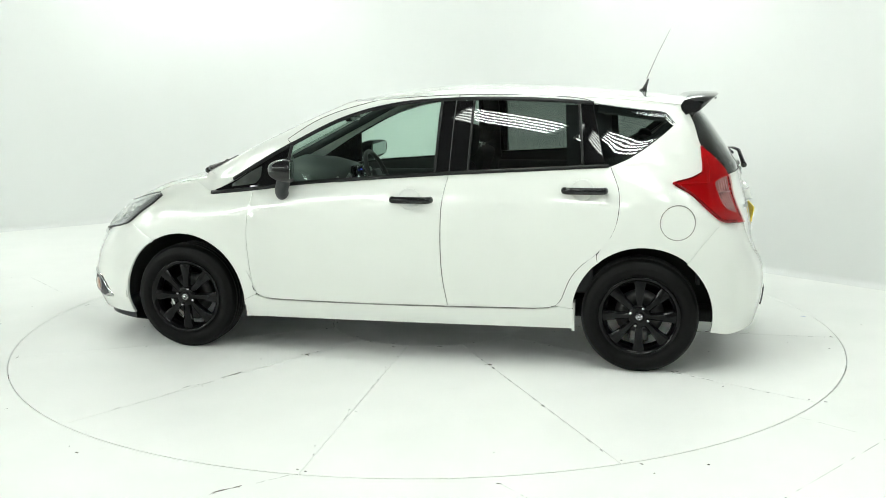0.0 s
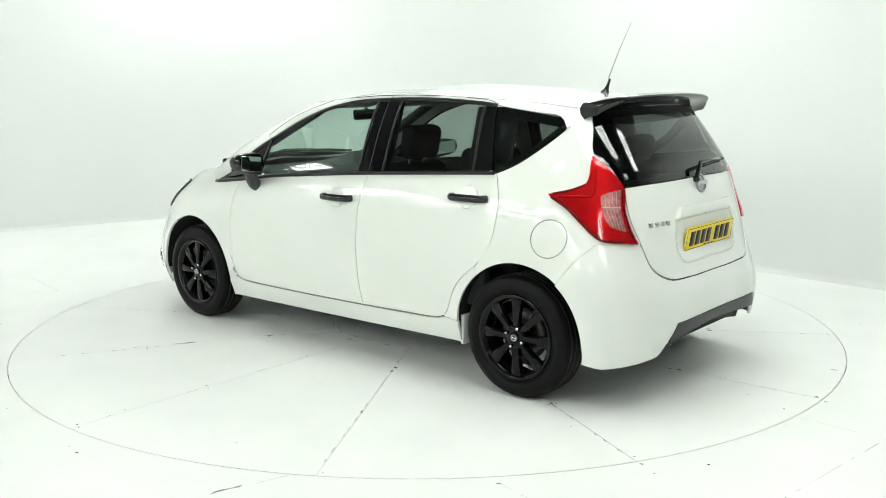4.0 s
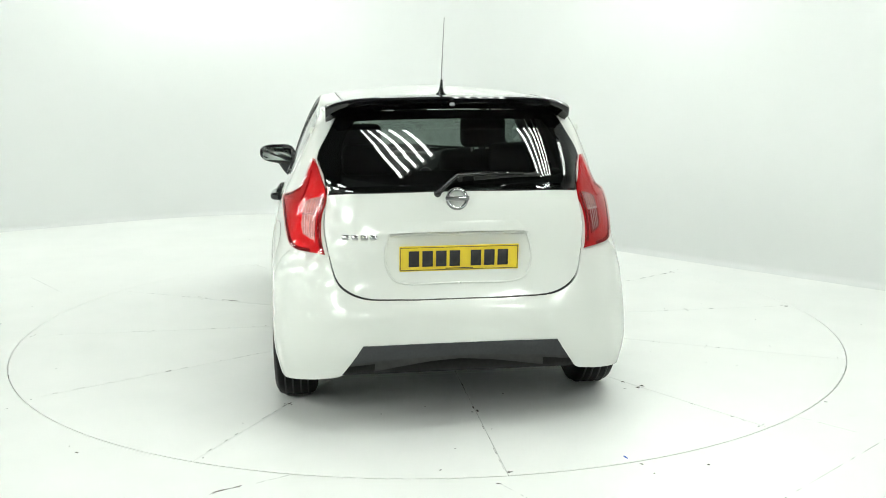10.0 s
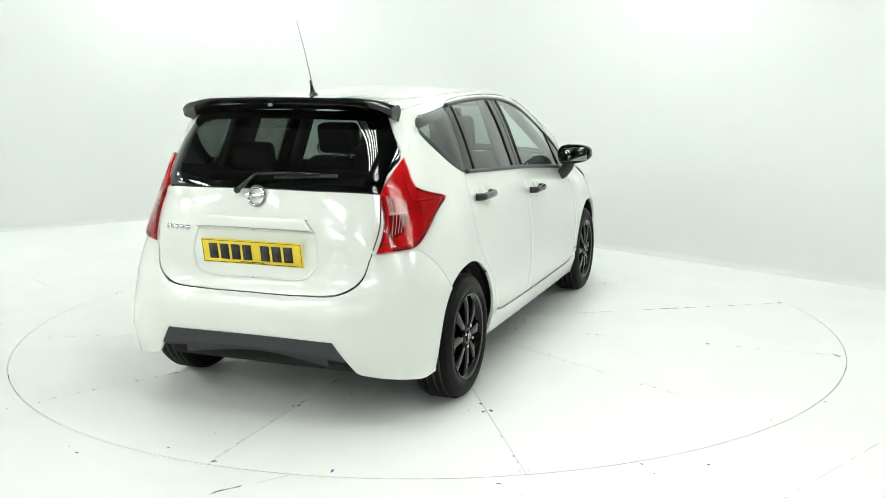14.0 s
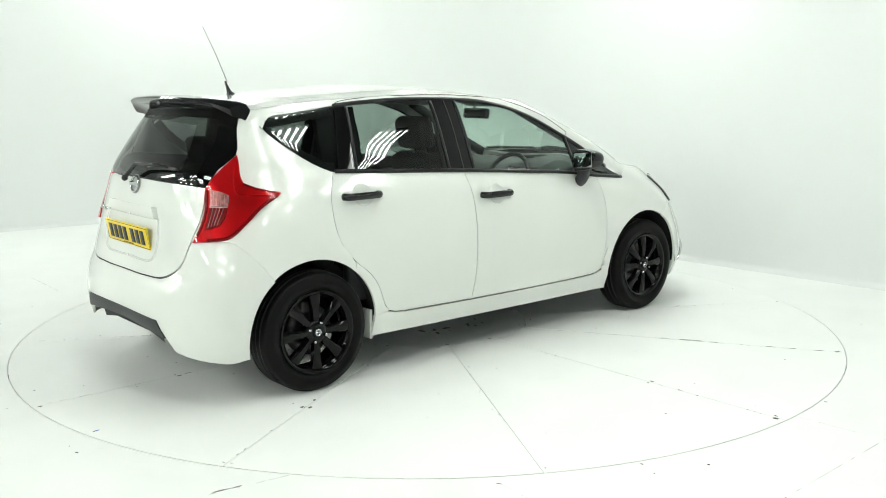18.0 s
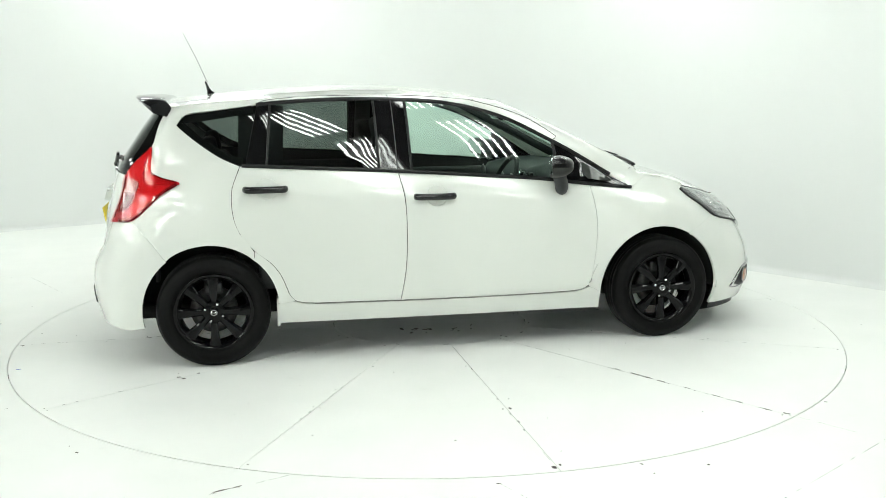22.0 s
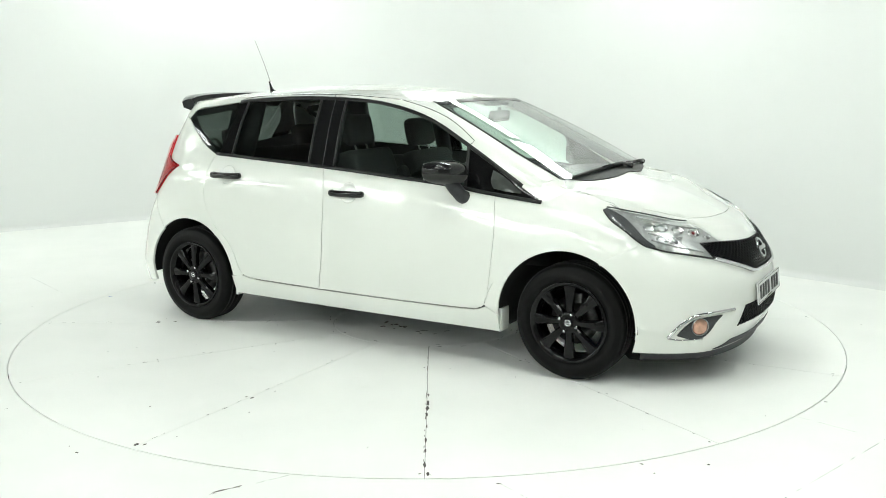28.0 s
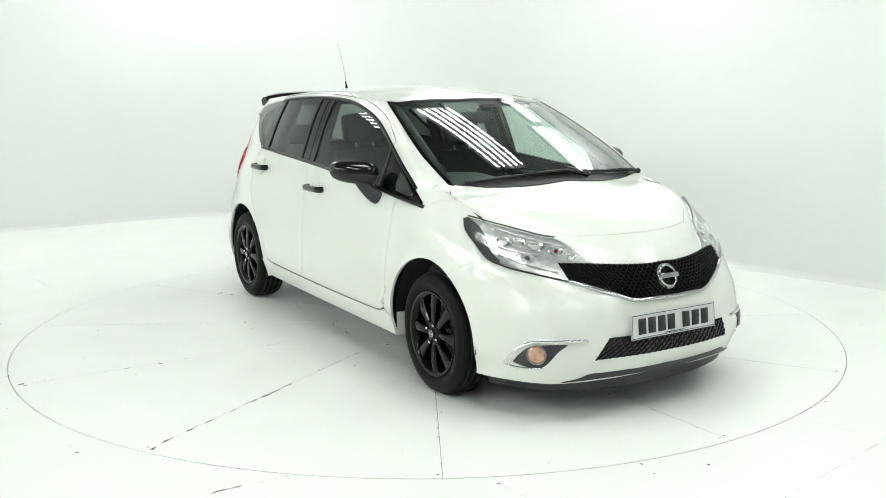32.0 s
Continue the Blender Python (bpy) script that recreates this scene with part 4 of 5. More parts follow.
for k in (False, True):
    s = -1 if k else 1
    h = skin("headlight", [(HEAD_LOW, HEAD_TOP, [HEAD_LOW[0], HEAD_TOP[0]], HEAD_END, 26, 10)], M_SILVER, CAR, "clear headlight with chrome reflectors", mirror=k, gap=0.0, lift=0.002, depth=0.008)
    skin("black_bezel", [(HEAD_LOW[:6], HEAD_BEZEL, [HEAD_LOW[0], HEAD_BEZEL[0]], [HEAD_LOW[5], HEAD_BEZEL[-1]], 16, 5)], M_PLASTIC, h, "dark corner bezel", mirror=k, gap=0.0, lift=0.007, depth=0.006)
    skin("black_edge", [([(p[0] - .004, p[1] - .009, p[2] - .004) for p in HEAD_TOP[:5]], HEAD_TOP[:5], [(1.458, .685, .889), HEAD_TOP[0]], [(1.793, .434, .813), HEAD_TOP[4]], 20, 3)], M_PLASTIC, h, mirror=k, gap=0.0, lift=0.0145, depth=0.005)
    for p, r, depth, mat in (((1.672, .640, .800), .026, .012, M_BOWL), ((1.722, .595, .805), .026, .012, M_BOWL), ((1.728, .632, .738), .027, .010, M_BOWL), ((1.782, .582, .722), .024, .009, M_STEEL),
                             ((1.785, .535, .790), .026, .012, M_BOWL), ((1.842, .465, .764), .026, .013, M_BOWL), ((1.893, .420, .738), .017, .009, M_BOWL)):
        bm = bmesh.new()
        dish(bm, p, r, depth, s)
        part("reflector", bm, mat, h, "fluted chrome reflector")
    for c, r, mat in (((1.782, .582, .722), .013, M_PLASTIC), ((1.842, .465, .764), .010, M_DEEPRED), ((1.698, .618, .802), .010, M_STEEL)):
        bm = bmesh.new()
        m = facing(c)
        ball(bm, (0, 0, .006), r, (1, 1, .6), 12)
        for v in bm.verts:
            v.co = m @ v.co
        if k:
            mirrored(bm)
        part("bulb", bm, mat, h)
    for a, b in (((1.69, .675, .742), (1.90, .50, .672)), ((1.66, .655, .765), (1.81, .545, .752)), ((1.60, .640, .858), (1.86, .42, .785))):
        bm = bmesh.new()
        strip(bm, [a, ((a[0] + b[0]) / 2 + .012, (a[1] + b[1]) / 2 + .012, (a[2] + b[2]) / 2), b], .010, .011, 14, .008, s)
        part("reflector_rib", bm, M_SILVER, h)
    skin("lens", [(HEAD_LOW, HEAD_TOP, [HEAD_LOW[0], HEAD_TOP[0]], HEAD_END, 26, 10)], M_LENS, h, "clear lens", mirror=k, gap=0.0, lift=0.0135, depth=0.012)

# grille between the headlights: dark backing, honeycomb ribs, chrome lip
GR_TOP = [fr(0, .700), fr(.1, .698), fr(.217, .702), fr(.351, .711), fr(.482, .714)]
GR_LOW = polyline([fr(0, .556), fr(.2, .556), fr(.249, .566), fr(.361, .606), fr(.472, .646)], 22)
grille = skin("grille", [(GR_LOW, GR_TOP, [fr(0, .556), fr(0, .700)], [fr(.472, .646), fr(.482, .714)], 22, 8)], M_BLACKGLOSS, CAR, "gloss black honeycomb grille", half=True, gap=0.0, lift=0.003, depth=0.006)


def mesh_ribs(name, low, top, ny, nz, parent, width, lift, material):
    """Crossing slanted ribs over a panel between two edge lines, on both flanks."""
    bm = bmesh.new()
    lo, hi = spline(low, 40), spline(top, 40)
    mixed = lambda g, u: g[min(38, int(u * 39))] * (1 - (u * 39 - min(38, int(u * 39)))) + g[min(38, int(u * 39)) + 1] * (u * 39 - min(38, int(u * 39)))
    at = lambda u, v: mixed(lo, max(0.0, u)) * (1 - v) + mixed(hi, max(0.0, u)) * v
    for sgn in (1, -1):
        for k in range(-nz, ny + nz):
            for d in (1, -1):
                pts = []
                for i in range(13):
                    v = i / 12
                    u = (k + d * v * nz) / ny
                    if -0.001 <= u <= 1.0:
                        pts.append(at(u, v))
                if len(pts) > 2:
                    strip(bm, pts, width, lift, max(4, len(pts)), .006, sgn)
    return part(name, bm, material, parent)


def glint_studs(name, low, top, nu, nv, parent, r, lift):
    """Small glossy facets added where the ribs cross, to show as glints."""
    bm = bmesh.new()
    lo, hi = spline(low, nu + 1), spline(top, nu + 1)
    for sgn in (1, -1):
        for i in range(nu):
            for j in range(1, nv):
                if (i + j) % 2 == 0:
                    p = lo[i] * (1 - j / nv) + hi[i] * j / nv
                    q = offset(p, lift)
                    vs = [bm.verts.new((q.x + a, (q.y + b) * sgn, q.z + c)) for a, b, c in ((r, 0, r * .5), (0, r * 1.3, 0), (0, 0, r), (0, -r * 1.3, 0), (0, 0, -r))]
                    for a, b in ((1, 2), (2, 3), (3, 4), (4, 1)):
                        bm.faces.new((vs[0], vs[a], vs[b]))
    bmesh.ops.recalc_face_normals(bm, faces=bm.faces)
    ob = part(name, bm, M_BLACKGLOSS, parent)
    for f in ob.data.polygons:
        f.use_smooth = False
    return ob


mesh_ribs("honeycomb", GR_LOW, GR_TOP, 20, 5, grille, .0035, .010, M_MESH)
glint_studs("honeycomb_glint", GR_LOW, GR_TOP, 40, 10, grille, .0035, .011)
for sgn in (1, -1):
    bm = bmesh.new()
    strip(bm, polyline([fr(0, .548), fr(.19, .548), fr(.225, .553), fr(.252, .561), fr(.361, .600), fr(.474, .640)], 40), .015, .016, 40, .014, sgn)
    part("grille_trim", bm, M_CHROME, CAR, "chrome lip under the grille")
    bm = bmesh.new()
    strip(bm, HEAD_LOW, .006, .010, 50, .010, sgn)
    part("lamp_seal", bm, M_RUBBER, CAR, "thin dark seal under the headlight")

# lower intake, fog lamps, front lip
IN_TOP = [fr(0, .402), fr(.2, .400), fr(.352, .397)]
IN_LOW = [fr(0, .302), fr(.29, .302), fr(.412, .298)]
intake = skin("lower_intake", [(IN_LOW, IN_TOP, [fr(0, .302), fr(0, .402)], [fr(.412, .298), fr(.352, .397)], 20, 6)], M_BLACKGLOSS, CAR, "black mesh lower air intake", half=True, gap=0.0, lift=0.002, depth=0.006)
mesh_ribs("intake_mesh", IN_LOW, IN_TOP, 12, 3, intake, .0035, .006, M_MESH)
skin("front_lip_face", [([fr(0, .205), fr(.25, .203), fr(.43, .197), fr(.53, .190)], polyline([fr(0, .231), fr(.25, .231), fr(.42, .229), fr(.47, .205), fr(.53, .193)], 24), [fr(0, .205), fr(0, .231)], [fr(.53, .190), fr(.53, .193)], 24, 4)],
     M_PLASTIC, CAR, "dark grey splitter under the bumper", half=True, gap=0.0, lift=0.004, depth=0.01)
for k in (False, True):
    s = -1 if k else 1
    fog = skin("fog_lamp", [([(1.845, .702, .282), (1.900, .660, .263), (1.953, .615, .270), (2.002, .567, .343), (2.020, .533, .371)], [(1.848, .702, .288), (1.880, .695, .324), (1.920, .667, .361), (1.965, .615, .372), (2.022, .532, .376)],
                             [(1.845, .702, .282), (1.848, .702, .288)], [(2.020, .533, .371), (2.022, .532, .376)], 20, 8)], M_PLASTIC, CAR, "round fog lamp in a dark bezel", mirror=k, gap=0.0, lift=0.003, depth=0.006)
    m = facing((1.940, .640, .327))
    bm = bmesh.new()
    lathe(bm, [(.044, 0), (.0455, .009), (.043, .010), (.040, .004), (0, .003)], 32, m)
    if k:
        mirrored(bm)
    part("lamp_ring", bm, M_STEEL, fog)
    bm = bmesh.new()
    lathe(bm, [(.042, .002), (.041, .006), (.03, .010), (.012, .0125), (0, .013)], 32, m)
    if k:
        mirrored(bm)
    part("lamp_glass", bm, M_AMBER, fog, "warm reflecting lamp glass")
    bm = bmesh.new()
    strip(bm, [(1.806, .721, .270), (1.842, .710, .314), (1.878, .689, .352), (1.919, .657, .380), (2.012, .542, .390), (2.058, .447, .390)], .014, .008, 40, .009, s)
    strip(bm, [(1.806, .721, .268), (1.844, .697, .259), (1.911, .650, .259), (1.950, .615, .264)], .006, .006, 20, .006, s)
    part("fog_trim", bm, M_CHROME, CAR, "chrome fog lamp surround")
    bm = bmesh.new()
    rows = []
    for i in range(0, 25, 2):
        a, b = LOW[i, 0], LOW[i, 1]
        rows.append([bm.verts.new(((a[0] + dx) , a[1] * s * f, z)) for dx, f, z in ((-.03, .97, a[2] + .03), (-.035, .96, .135), (-.10, .93, .125), (-.22, .85, .2))])
    for u, v in zip(rows, rows[1:]):
        for j in range(3):
            bm.faces.new((u[j], u[j + 1], v[j + 1], v[j]))
    bmesh.ops.recalc_face_normals(bm, faces=bm.faces)
    part("front_lip", bm, M_PLASTIC, CAR)

# tail lamps
TL_LOW = [(-1.447, .756, .998), (-1.54, .748, .942), (-1.611, .740, .876), (-1.688, .722, .810), (-1.72, .702, .797), (-1.775, .645, .790), (-1.812, .578, .783)]
TL_TOP = [(-1.447, .756, 1.006), (-1.538, .718, 1.030), (-1.592, .680, 1.054), (-1.598, .655, 1.094), (-1.594, .640, 1.138), (-1.592, .620, 1.190)]
TL_IN = [(-1.812, .578, .783), (-1.803, .588, .812), (-1.785, .594, .853), (-1.765, .595, .901), (-1.752, .590, .949), (-1.735, .568, 1.033), (-1.662, .592, 1.124), (-1.592, .620, 1.190)]
for k in (False, True):
    lamp = skin("tail_light", [(TL_LOW, TL_TOP, [TL_LOW[0], TL_TOP[0]], TL_IN, 24, 14)], M_RED, CAR, "red tail light with a clear reversing lens", mirror=k, gap=0.0, lift=0.008, depth=0.012)
    skin("reversing_lens", [([(-1.677, .669, .953), (-1.71, .64, .953), (-1.737, .609, .953)], [(-1.66, .655, 1.0), (-1.68, .632, 1.014), (-1.722, .585, 1.028)],
                             [(-1.677, .669, .953), (-1.665, .663, .98), (-1.66, .655, 1.0)], [(-1.737, .609, .953), (-1.728, .597, .99), (-1.722, .585, 1.028)], 8, 8)],
         M_PINK, lamp, "clear reversing lens", mirror=k, gap=0.0, lift=0.012, depth=0.005)
    skin("lower_lens", [([(-1.724, .668, .865), (-1.75, .645, .851), (-1.778, .619, .841)], [(-1.679, .670, .945), (-1.71, .641, .945), (-1.738, .610, .945)],
                         [(-1.724, .668, .865), (-1.697, .675, .90), (-1.679, .670, .945)], [(-1.778, .619, .841), (-1.757, .617, .89), (-1.738, .610, .945)], 8, 8)],
         M_DEEPRED if k else M_PINK, lamp, "deep red fog lens" if k else "clear lower lens", mirror=k, gap=0.0, lift=0.012, depth=0.005)
    for f in (.2, .4, .6, .8):
        bm = bmesh.new()
        lerp = lambda a, b: tuple(u * (1 - f) + w * f for u, w in zip(a, b))
        strip(bm, [lerp((-1.72, .670, .873), (-1.772, .622, .851)), lerp((-1.677, .669, .953), (-1.737, .609, .953)), lerp((-1.662, .655, .996), (-1.722, .587, 1.022))], .0025, .0135, 14, .002, -1 if k else 1)
        part("lens_rib", bm, M_STEEL, lamp)
    bm = bmesh.new()
    strip(bm, [(-1.46, .754, .994), (-1.545, .746, .944), (-1.616, .738, .881), (-1.690, .718, .816), (-1.722, .698, .803), (-1.775, .642, .797)], .016, .0105, 40, .003, -1 if k else 1)
    strip(bm, [(-1.800, .594, .812), (-1.782, .600, .853), (-1.762, .601, .901), (-1.748, .596, .949), (-1.732, .576, 1.028)], .013, .0105, 30, .003, -1 if k else 1)
    strip(bm, [(-1.465, .750, 1.008), (-1.54, .714, 1.026), (-1.594, .676, 1.052)], .010, .0105, 20, .003, -1 if k else 1)
    part("dark_edge", bm, M_DEEPRED, lamp, "deep red lamp edge")
    bm = bmesh.new()
    strip(bm, [(-1.49, .748, .995), (-1.56, .715, .998), (-1.63, .680, 1.004), (-1.632, .655, 1.05), (-1.618, .632, 1.14)], .010, .0135, 30, .006, -1 if k else 1)
    part("lamp_fold", bm, M_RED, lamp)
    bm = bmesh.new()
    strip(bm, [(-1.677, .670, .949), (-1.71, .641, .949), (-1.738, .609, .949)], .009, .0145, 8, .003, -1 if k else 1)
    part("lens_divider", bm, M_STEEL, lamp)
    skin("lamp_cover", [(TL_LOW, TL_TOP, [TL_LOW[0], TL_TOP[0]], TL_IN, 24, 14)], M_REDGLASS, lamp, mirror=k, gap=0.0, lift=0.017, depth=0.009)

# rear diffuser, gate ledge, badges
skin("rear_diffuser", [([rr(0, .350), rr(.25, .343), rr(.40, .334), rr(.482, .322)], [rr(0, .408), rr(.25, .408), rr(.428, .405)], [rr(0, .350), rr(0, .408)], [rr(.482, .322), rr(.455, .362), rr(.428, .405)], 20, 6)], M_PLASTIC, CAR, "dark grey rear diffuser", half=True, gap=0.0, lift=0.006, depth=0.03)
ledge = skin("tailgate_ledge", [([rr(0, .876), rr(.2, .875), rr(.308, .872)], [rr(0, .928), rr(.18, .928), rr(.262, .925)], [rr(0, .876), rr(0, .928)], [rr(.308, .872), rr(.262, .925)], 16, 6)], M_PAINT, CAR, half=True, gap=0.004, lift=0.030, depth=0.036)
bm = bmesh.new()
for sgn in (1, -1):
    strip(bm, [rr(0, .874), rr(.2, .873), rr(.297, .87)], .012, .008, 20, .008, sgn)
part("ledge_underside", bm, M_PAINT, ledge)
bm = bmesh.new()
for sgn in (1, -1):
    strip(bm, [rr(.305, .87), rr(.322, .80), rr(.318, .735), rr(.29, .682), rr(.245, .664), rr(0, .662)], .010, .004, 40, .004, sgn)
part("plate_recess_rim", bm, M_PAINT, CAR)


def badge(p, r, parent):
    m = facing(p)
    bm = bmesh.new()
    lathe(bm, [(r * .74, .004), (r * .80, .013), (r * .92, .013), (r, .004)], 40, m, closed=True)
    part("badge_ring", bm, M_CHROME, parent, "round chrome badge ring")
    bm = bmesh.new()
    lathe(bm, [(r * .97, .0015), (r * .98, .006), (r * 1.05, .006), (r * 1.07, .0015)], 40, m, closed=True)
    part("badge_backing", bm, M_STEEL, parent)
    bm = bmesh.new()
    box(bm, (-r * 1.12, -r * .2, .006), (r * 1.12, r * .2, .017), .003, 2, m)
    part("badge_bar", bm, M_CHROME, parent, "chrome badge bar")


badge(fr(0, .637), .057, CAR)
badge(rr(0, 1.022), .047, CAR)
for i in range(4):
    m = facing(rr(.49 - .04 * i, .862))
    bm = bmesh.new()
    box(bm, (-.015, -.011, .001), (.015, .011, .005), .002, 1, m)
    part("lettering_bar", bm, M_CHROME, CAR, "small chrome lettering bar")


def plate(name, centre, turn, tilt, material, label):
    """A number plate with plain bars in place of its characters; local z points outwards."""
    m = pose(*centre, 0, 0, turn) @ pose(0, 0, 0, 90 - tilt, 0, 90)
    bm = bmesh.new()
    box(bm, (-.262, -.058, -.006), (.262, .058, .002), .004, 2, m)
    p = part(name, bm, material, CAR, label)
    bm = bmesh.new()
    for lo, hi in (((-.258, .050), (.258, .0525)), ((-.258, -.0525), (.258, -.050)), ((-.258, -.05), (-.2555, .05)), ((.2555, -.05), (.258, .05))):
        box(bm, (lo[0], lo[1], .0018), (hi[0], hi[1], .0026), 0, 1, m)
    part("border", bm, M_INK, p)
    x = -.222
    for i in range(7):
        bm = bmesh.new()
        box(bm, (x, -.036, .0018), (x + .046, .036, .0034), 0, 1, m)
        part("character_bar", bm, M_INK, p)
        x += .0595 if i != 3 else .093
    bm = bmesh.new()
    box(bm, (-.06, -.0475, .0018), (.06, -.0435, .003), 0, 1, m)
    part("maker_bar", bm, M_INK, p)
    return p


plate("front_number_plate", (2.134, 0, .437), 0, 6, M_PLATEWHITE, "white number plate with dark bars")
plate("rear_number_plate", (-1.903, 0, .771), 180, -9, M_YELLOW, "yellow number plate with dark bars")


# roof spoiler, aerial, wipers
def spoiler():
    bm = bmesh.new()
    rows = []
    n = 36
    for i in range(n + 1):
        q = -1 + 2 * i / n
        y = .562 * q
        f = abs(q) ** 10
        x0, z0 = -1.505 + .025 * abs(q) ** 6, 1.457 - .012 * q * q - .022 * q ** 6
        x1, z1 = -1.705 + .070 * q * q + .045 * q ** 10, 1.458 - .016 * q * q - .034 * q ** 8
        drop = .017
        rows.append([bm.verts.new(p) for p in ((x0, y, z0 - .025), (x0 - .02, y, z0 + .003), ((x0 + x1) / 2, y, (z0 + z1) / 2 + .010), (x1 + .01, y, z1 + .004), (x1, y, z1 - .004),
                                               (x1 + .012, y, z1 - drop - .022 * f), (x1 + .05 + .015 * f, y, z1 - drop - .014 - .022 * f),
                                               ((x0 * .6 + x1 * .4) + .027 * f, y, z0 - .052 - .030 * f))])
    for u, v in zip(rows, rows[1:]):
        for k in range(8):
            bm.faces.new((u[k], u[(k + 1) % 8], v[(k + 1) % 8], v[k]))
    bm.faces.new(rows[0])
    bm.faces.new(rows[-1])
    bmesh.ops.recalc_face_normals(bm, faces=bm.faces)
    for e in bm.edges:
        if len(e.link_faces) == 2 and e.calc_face_angle(0) > 0.6:
            e.smooth = False
    sp = part("roof_spoiler", bm, M_BLACKGLOSS, CAR, "gloss black roof spoiler")
    bm = bmesh.new()
    ball(bm, (-1.695, 0, 1.428), .011, (.7, 1.2, .8), 10)
    part("washer_nozzle", bm, M_STEEL, sp, "small rear washer nozzle")
    return sp


spoiler()
bm = bmesh.new()
lathe(bm, [(.026, 0), (.025, .007), (.014, .018), (.008, .045), (.005, .08), (0, .082)], 20, pose(-1.284, 0, 1.462, 0, -20, 0))
aerial = part("aerial", bm, M_PIANO, CAR, "thin black roof aerial")
bm = bmesh.new()
tube(bm, [(-1.300, 0, 1.535), (-1.36, 0, 1.68), (-1.428, 0, 1.822)], .0032, 6, .0018)
part("rod", bm, M_STEEL, aerial)


def wiper(pts, blade):
    bm = bmesh.new()
    w = [offset(p, d) for p, d in pts]
    tube(bm, [w[0] - (w[1] - w[0]).normalized() * .012, w[0], *w[1:]], .014, 8, .007)
    ball(bm, w[0], .017, (1, 1, 1), 12)
    a = part("wiper_arm", bm, M_PIANO, CAR, "black wiper")
    bm = bmesh.new()
    b = [offset(p, .012) for p in spline(blade, 12)]
    tube(bm, b, .009, 6)
    part("wiper_blade", bm, M_RUBBER, a)


wiper([((-1.825, .087, 1.041), .03), ((-1.80, .0, 1.10), .045), ((-1.79, -.15, 1.11), .035), ((-1.785, -.30, 1.112), .025)], [(-1.80, -.08, 1.10), (-1.79, -.22, 1.108), (-1.775, -.38, 1.112)])


def base_of(y, f):
    """A point on the windscreen, f of the way up from its foot."""
    k = float(np.interp(abs(y), [0, .40, .635], [0, 8, 16]))
    i = min(15, int(k))
    a = [TOP[i, j] * (1 - k + i) + TOP[i + 1, j] * (k - i) for j in (0, 8)]
    p = a[0] * (1 - f) + a[1] * f
    return (p[0], math.copysign(p[1], y), p[2])


wiper([(base_of(.16, -.06), .014), (base_of(.05, .02), .026), (base_of(-.2, .05), .018)], [base_of(.12, .04), base_of(-.2, .05), base_of(-.54, .05)])
wiper([(base_of(.60, .03), .012), (base_of(.53, .07), .022), (base_of(.38, .06), .016)], [base_of(.58, .08), base_of(.4, .06), base_of(.16, .04)])
# scuttle panel and the dark printed borders of the glass
SILL = [TOP[k, 0] * .93 + TOP[k, 4] * .07 for k in (0, 4, 8, 12, 16)]
skin("scuttle_panel", [(COWL, SILL, [COWL[0], SILL[0]], [COWL[-1], SILL[-1]], 24, 5)], M_RUBBER, CAR, "black scuttle panel", half=True, gap=0.0, lift=0.003, depth=0.004)
for k in (False, True):
    skin("windscreen_border", [(TOP[15, :], TOP[16, :], [TOP[15, 0], TOP[16, 0]], [TOP[15, -1], TOP[16, -1]], 25, 2)], M_PIANO, CAR, mirror=k, gap=0.0, lift=0.0015, depth=0.0, snapping="screen")
skin("windscreen_header", [(TOP[0:17:4, 23], TOP[0:17:4, 24], TOP[0, 23:25], TOP[16, 23:25], 20, 2)], M_PIANO, CAR, half=True, gap=0.0, lift=0.0015, depth=0.0, snapping="screen")
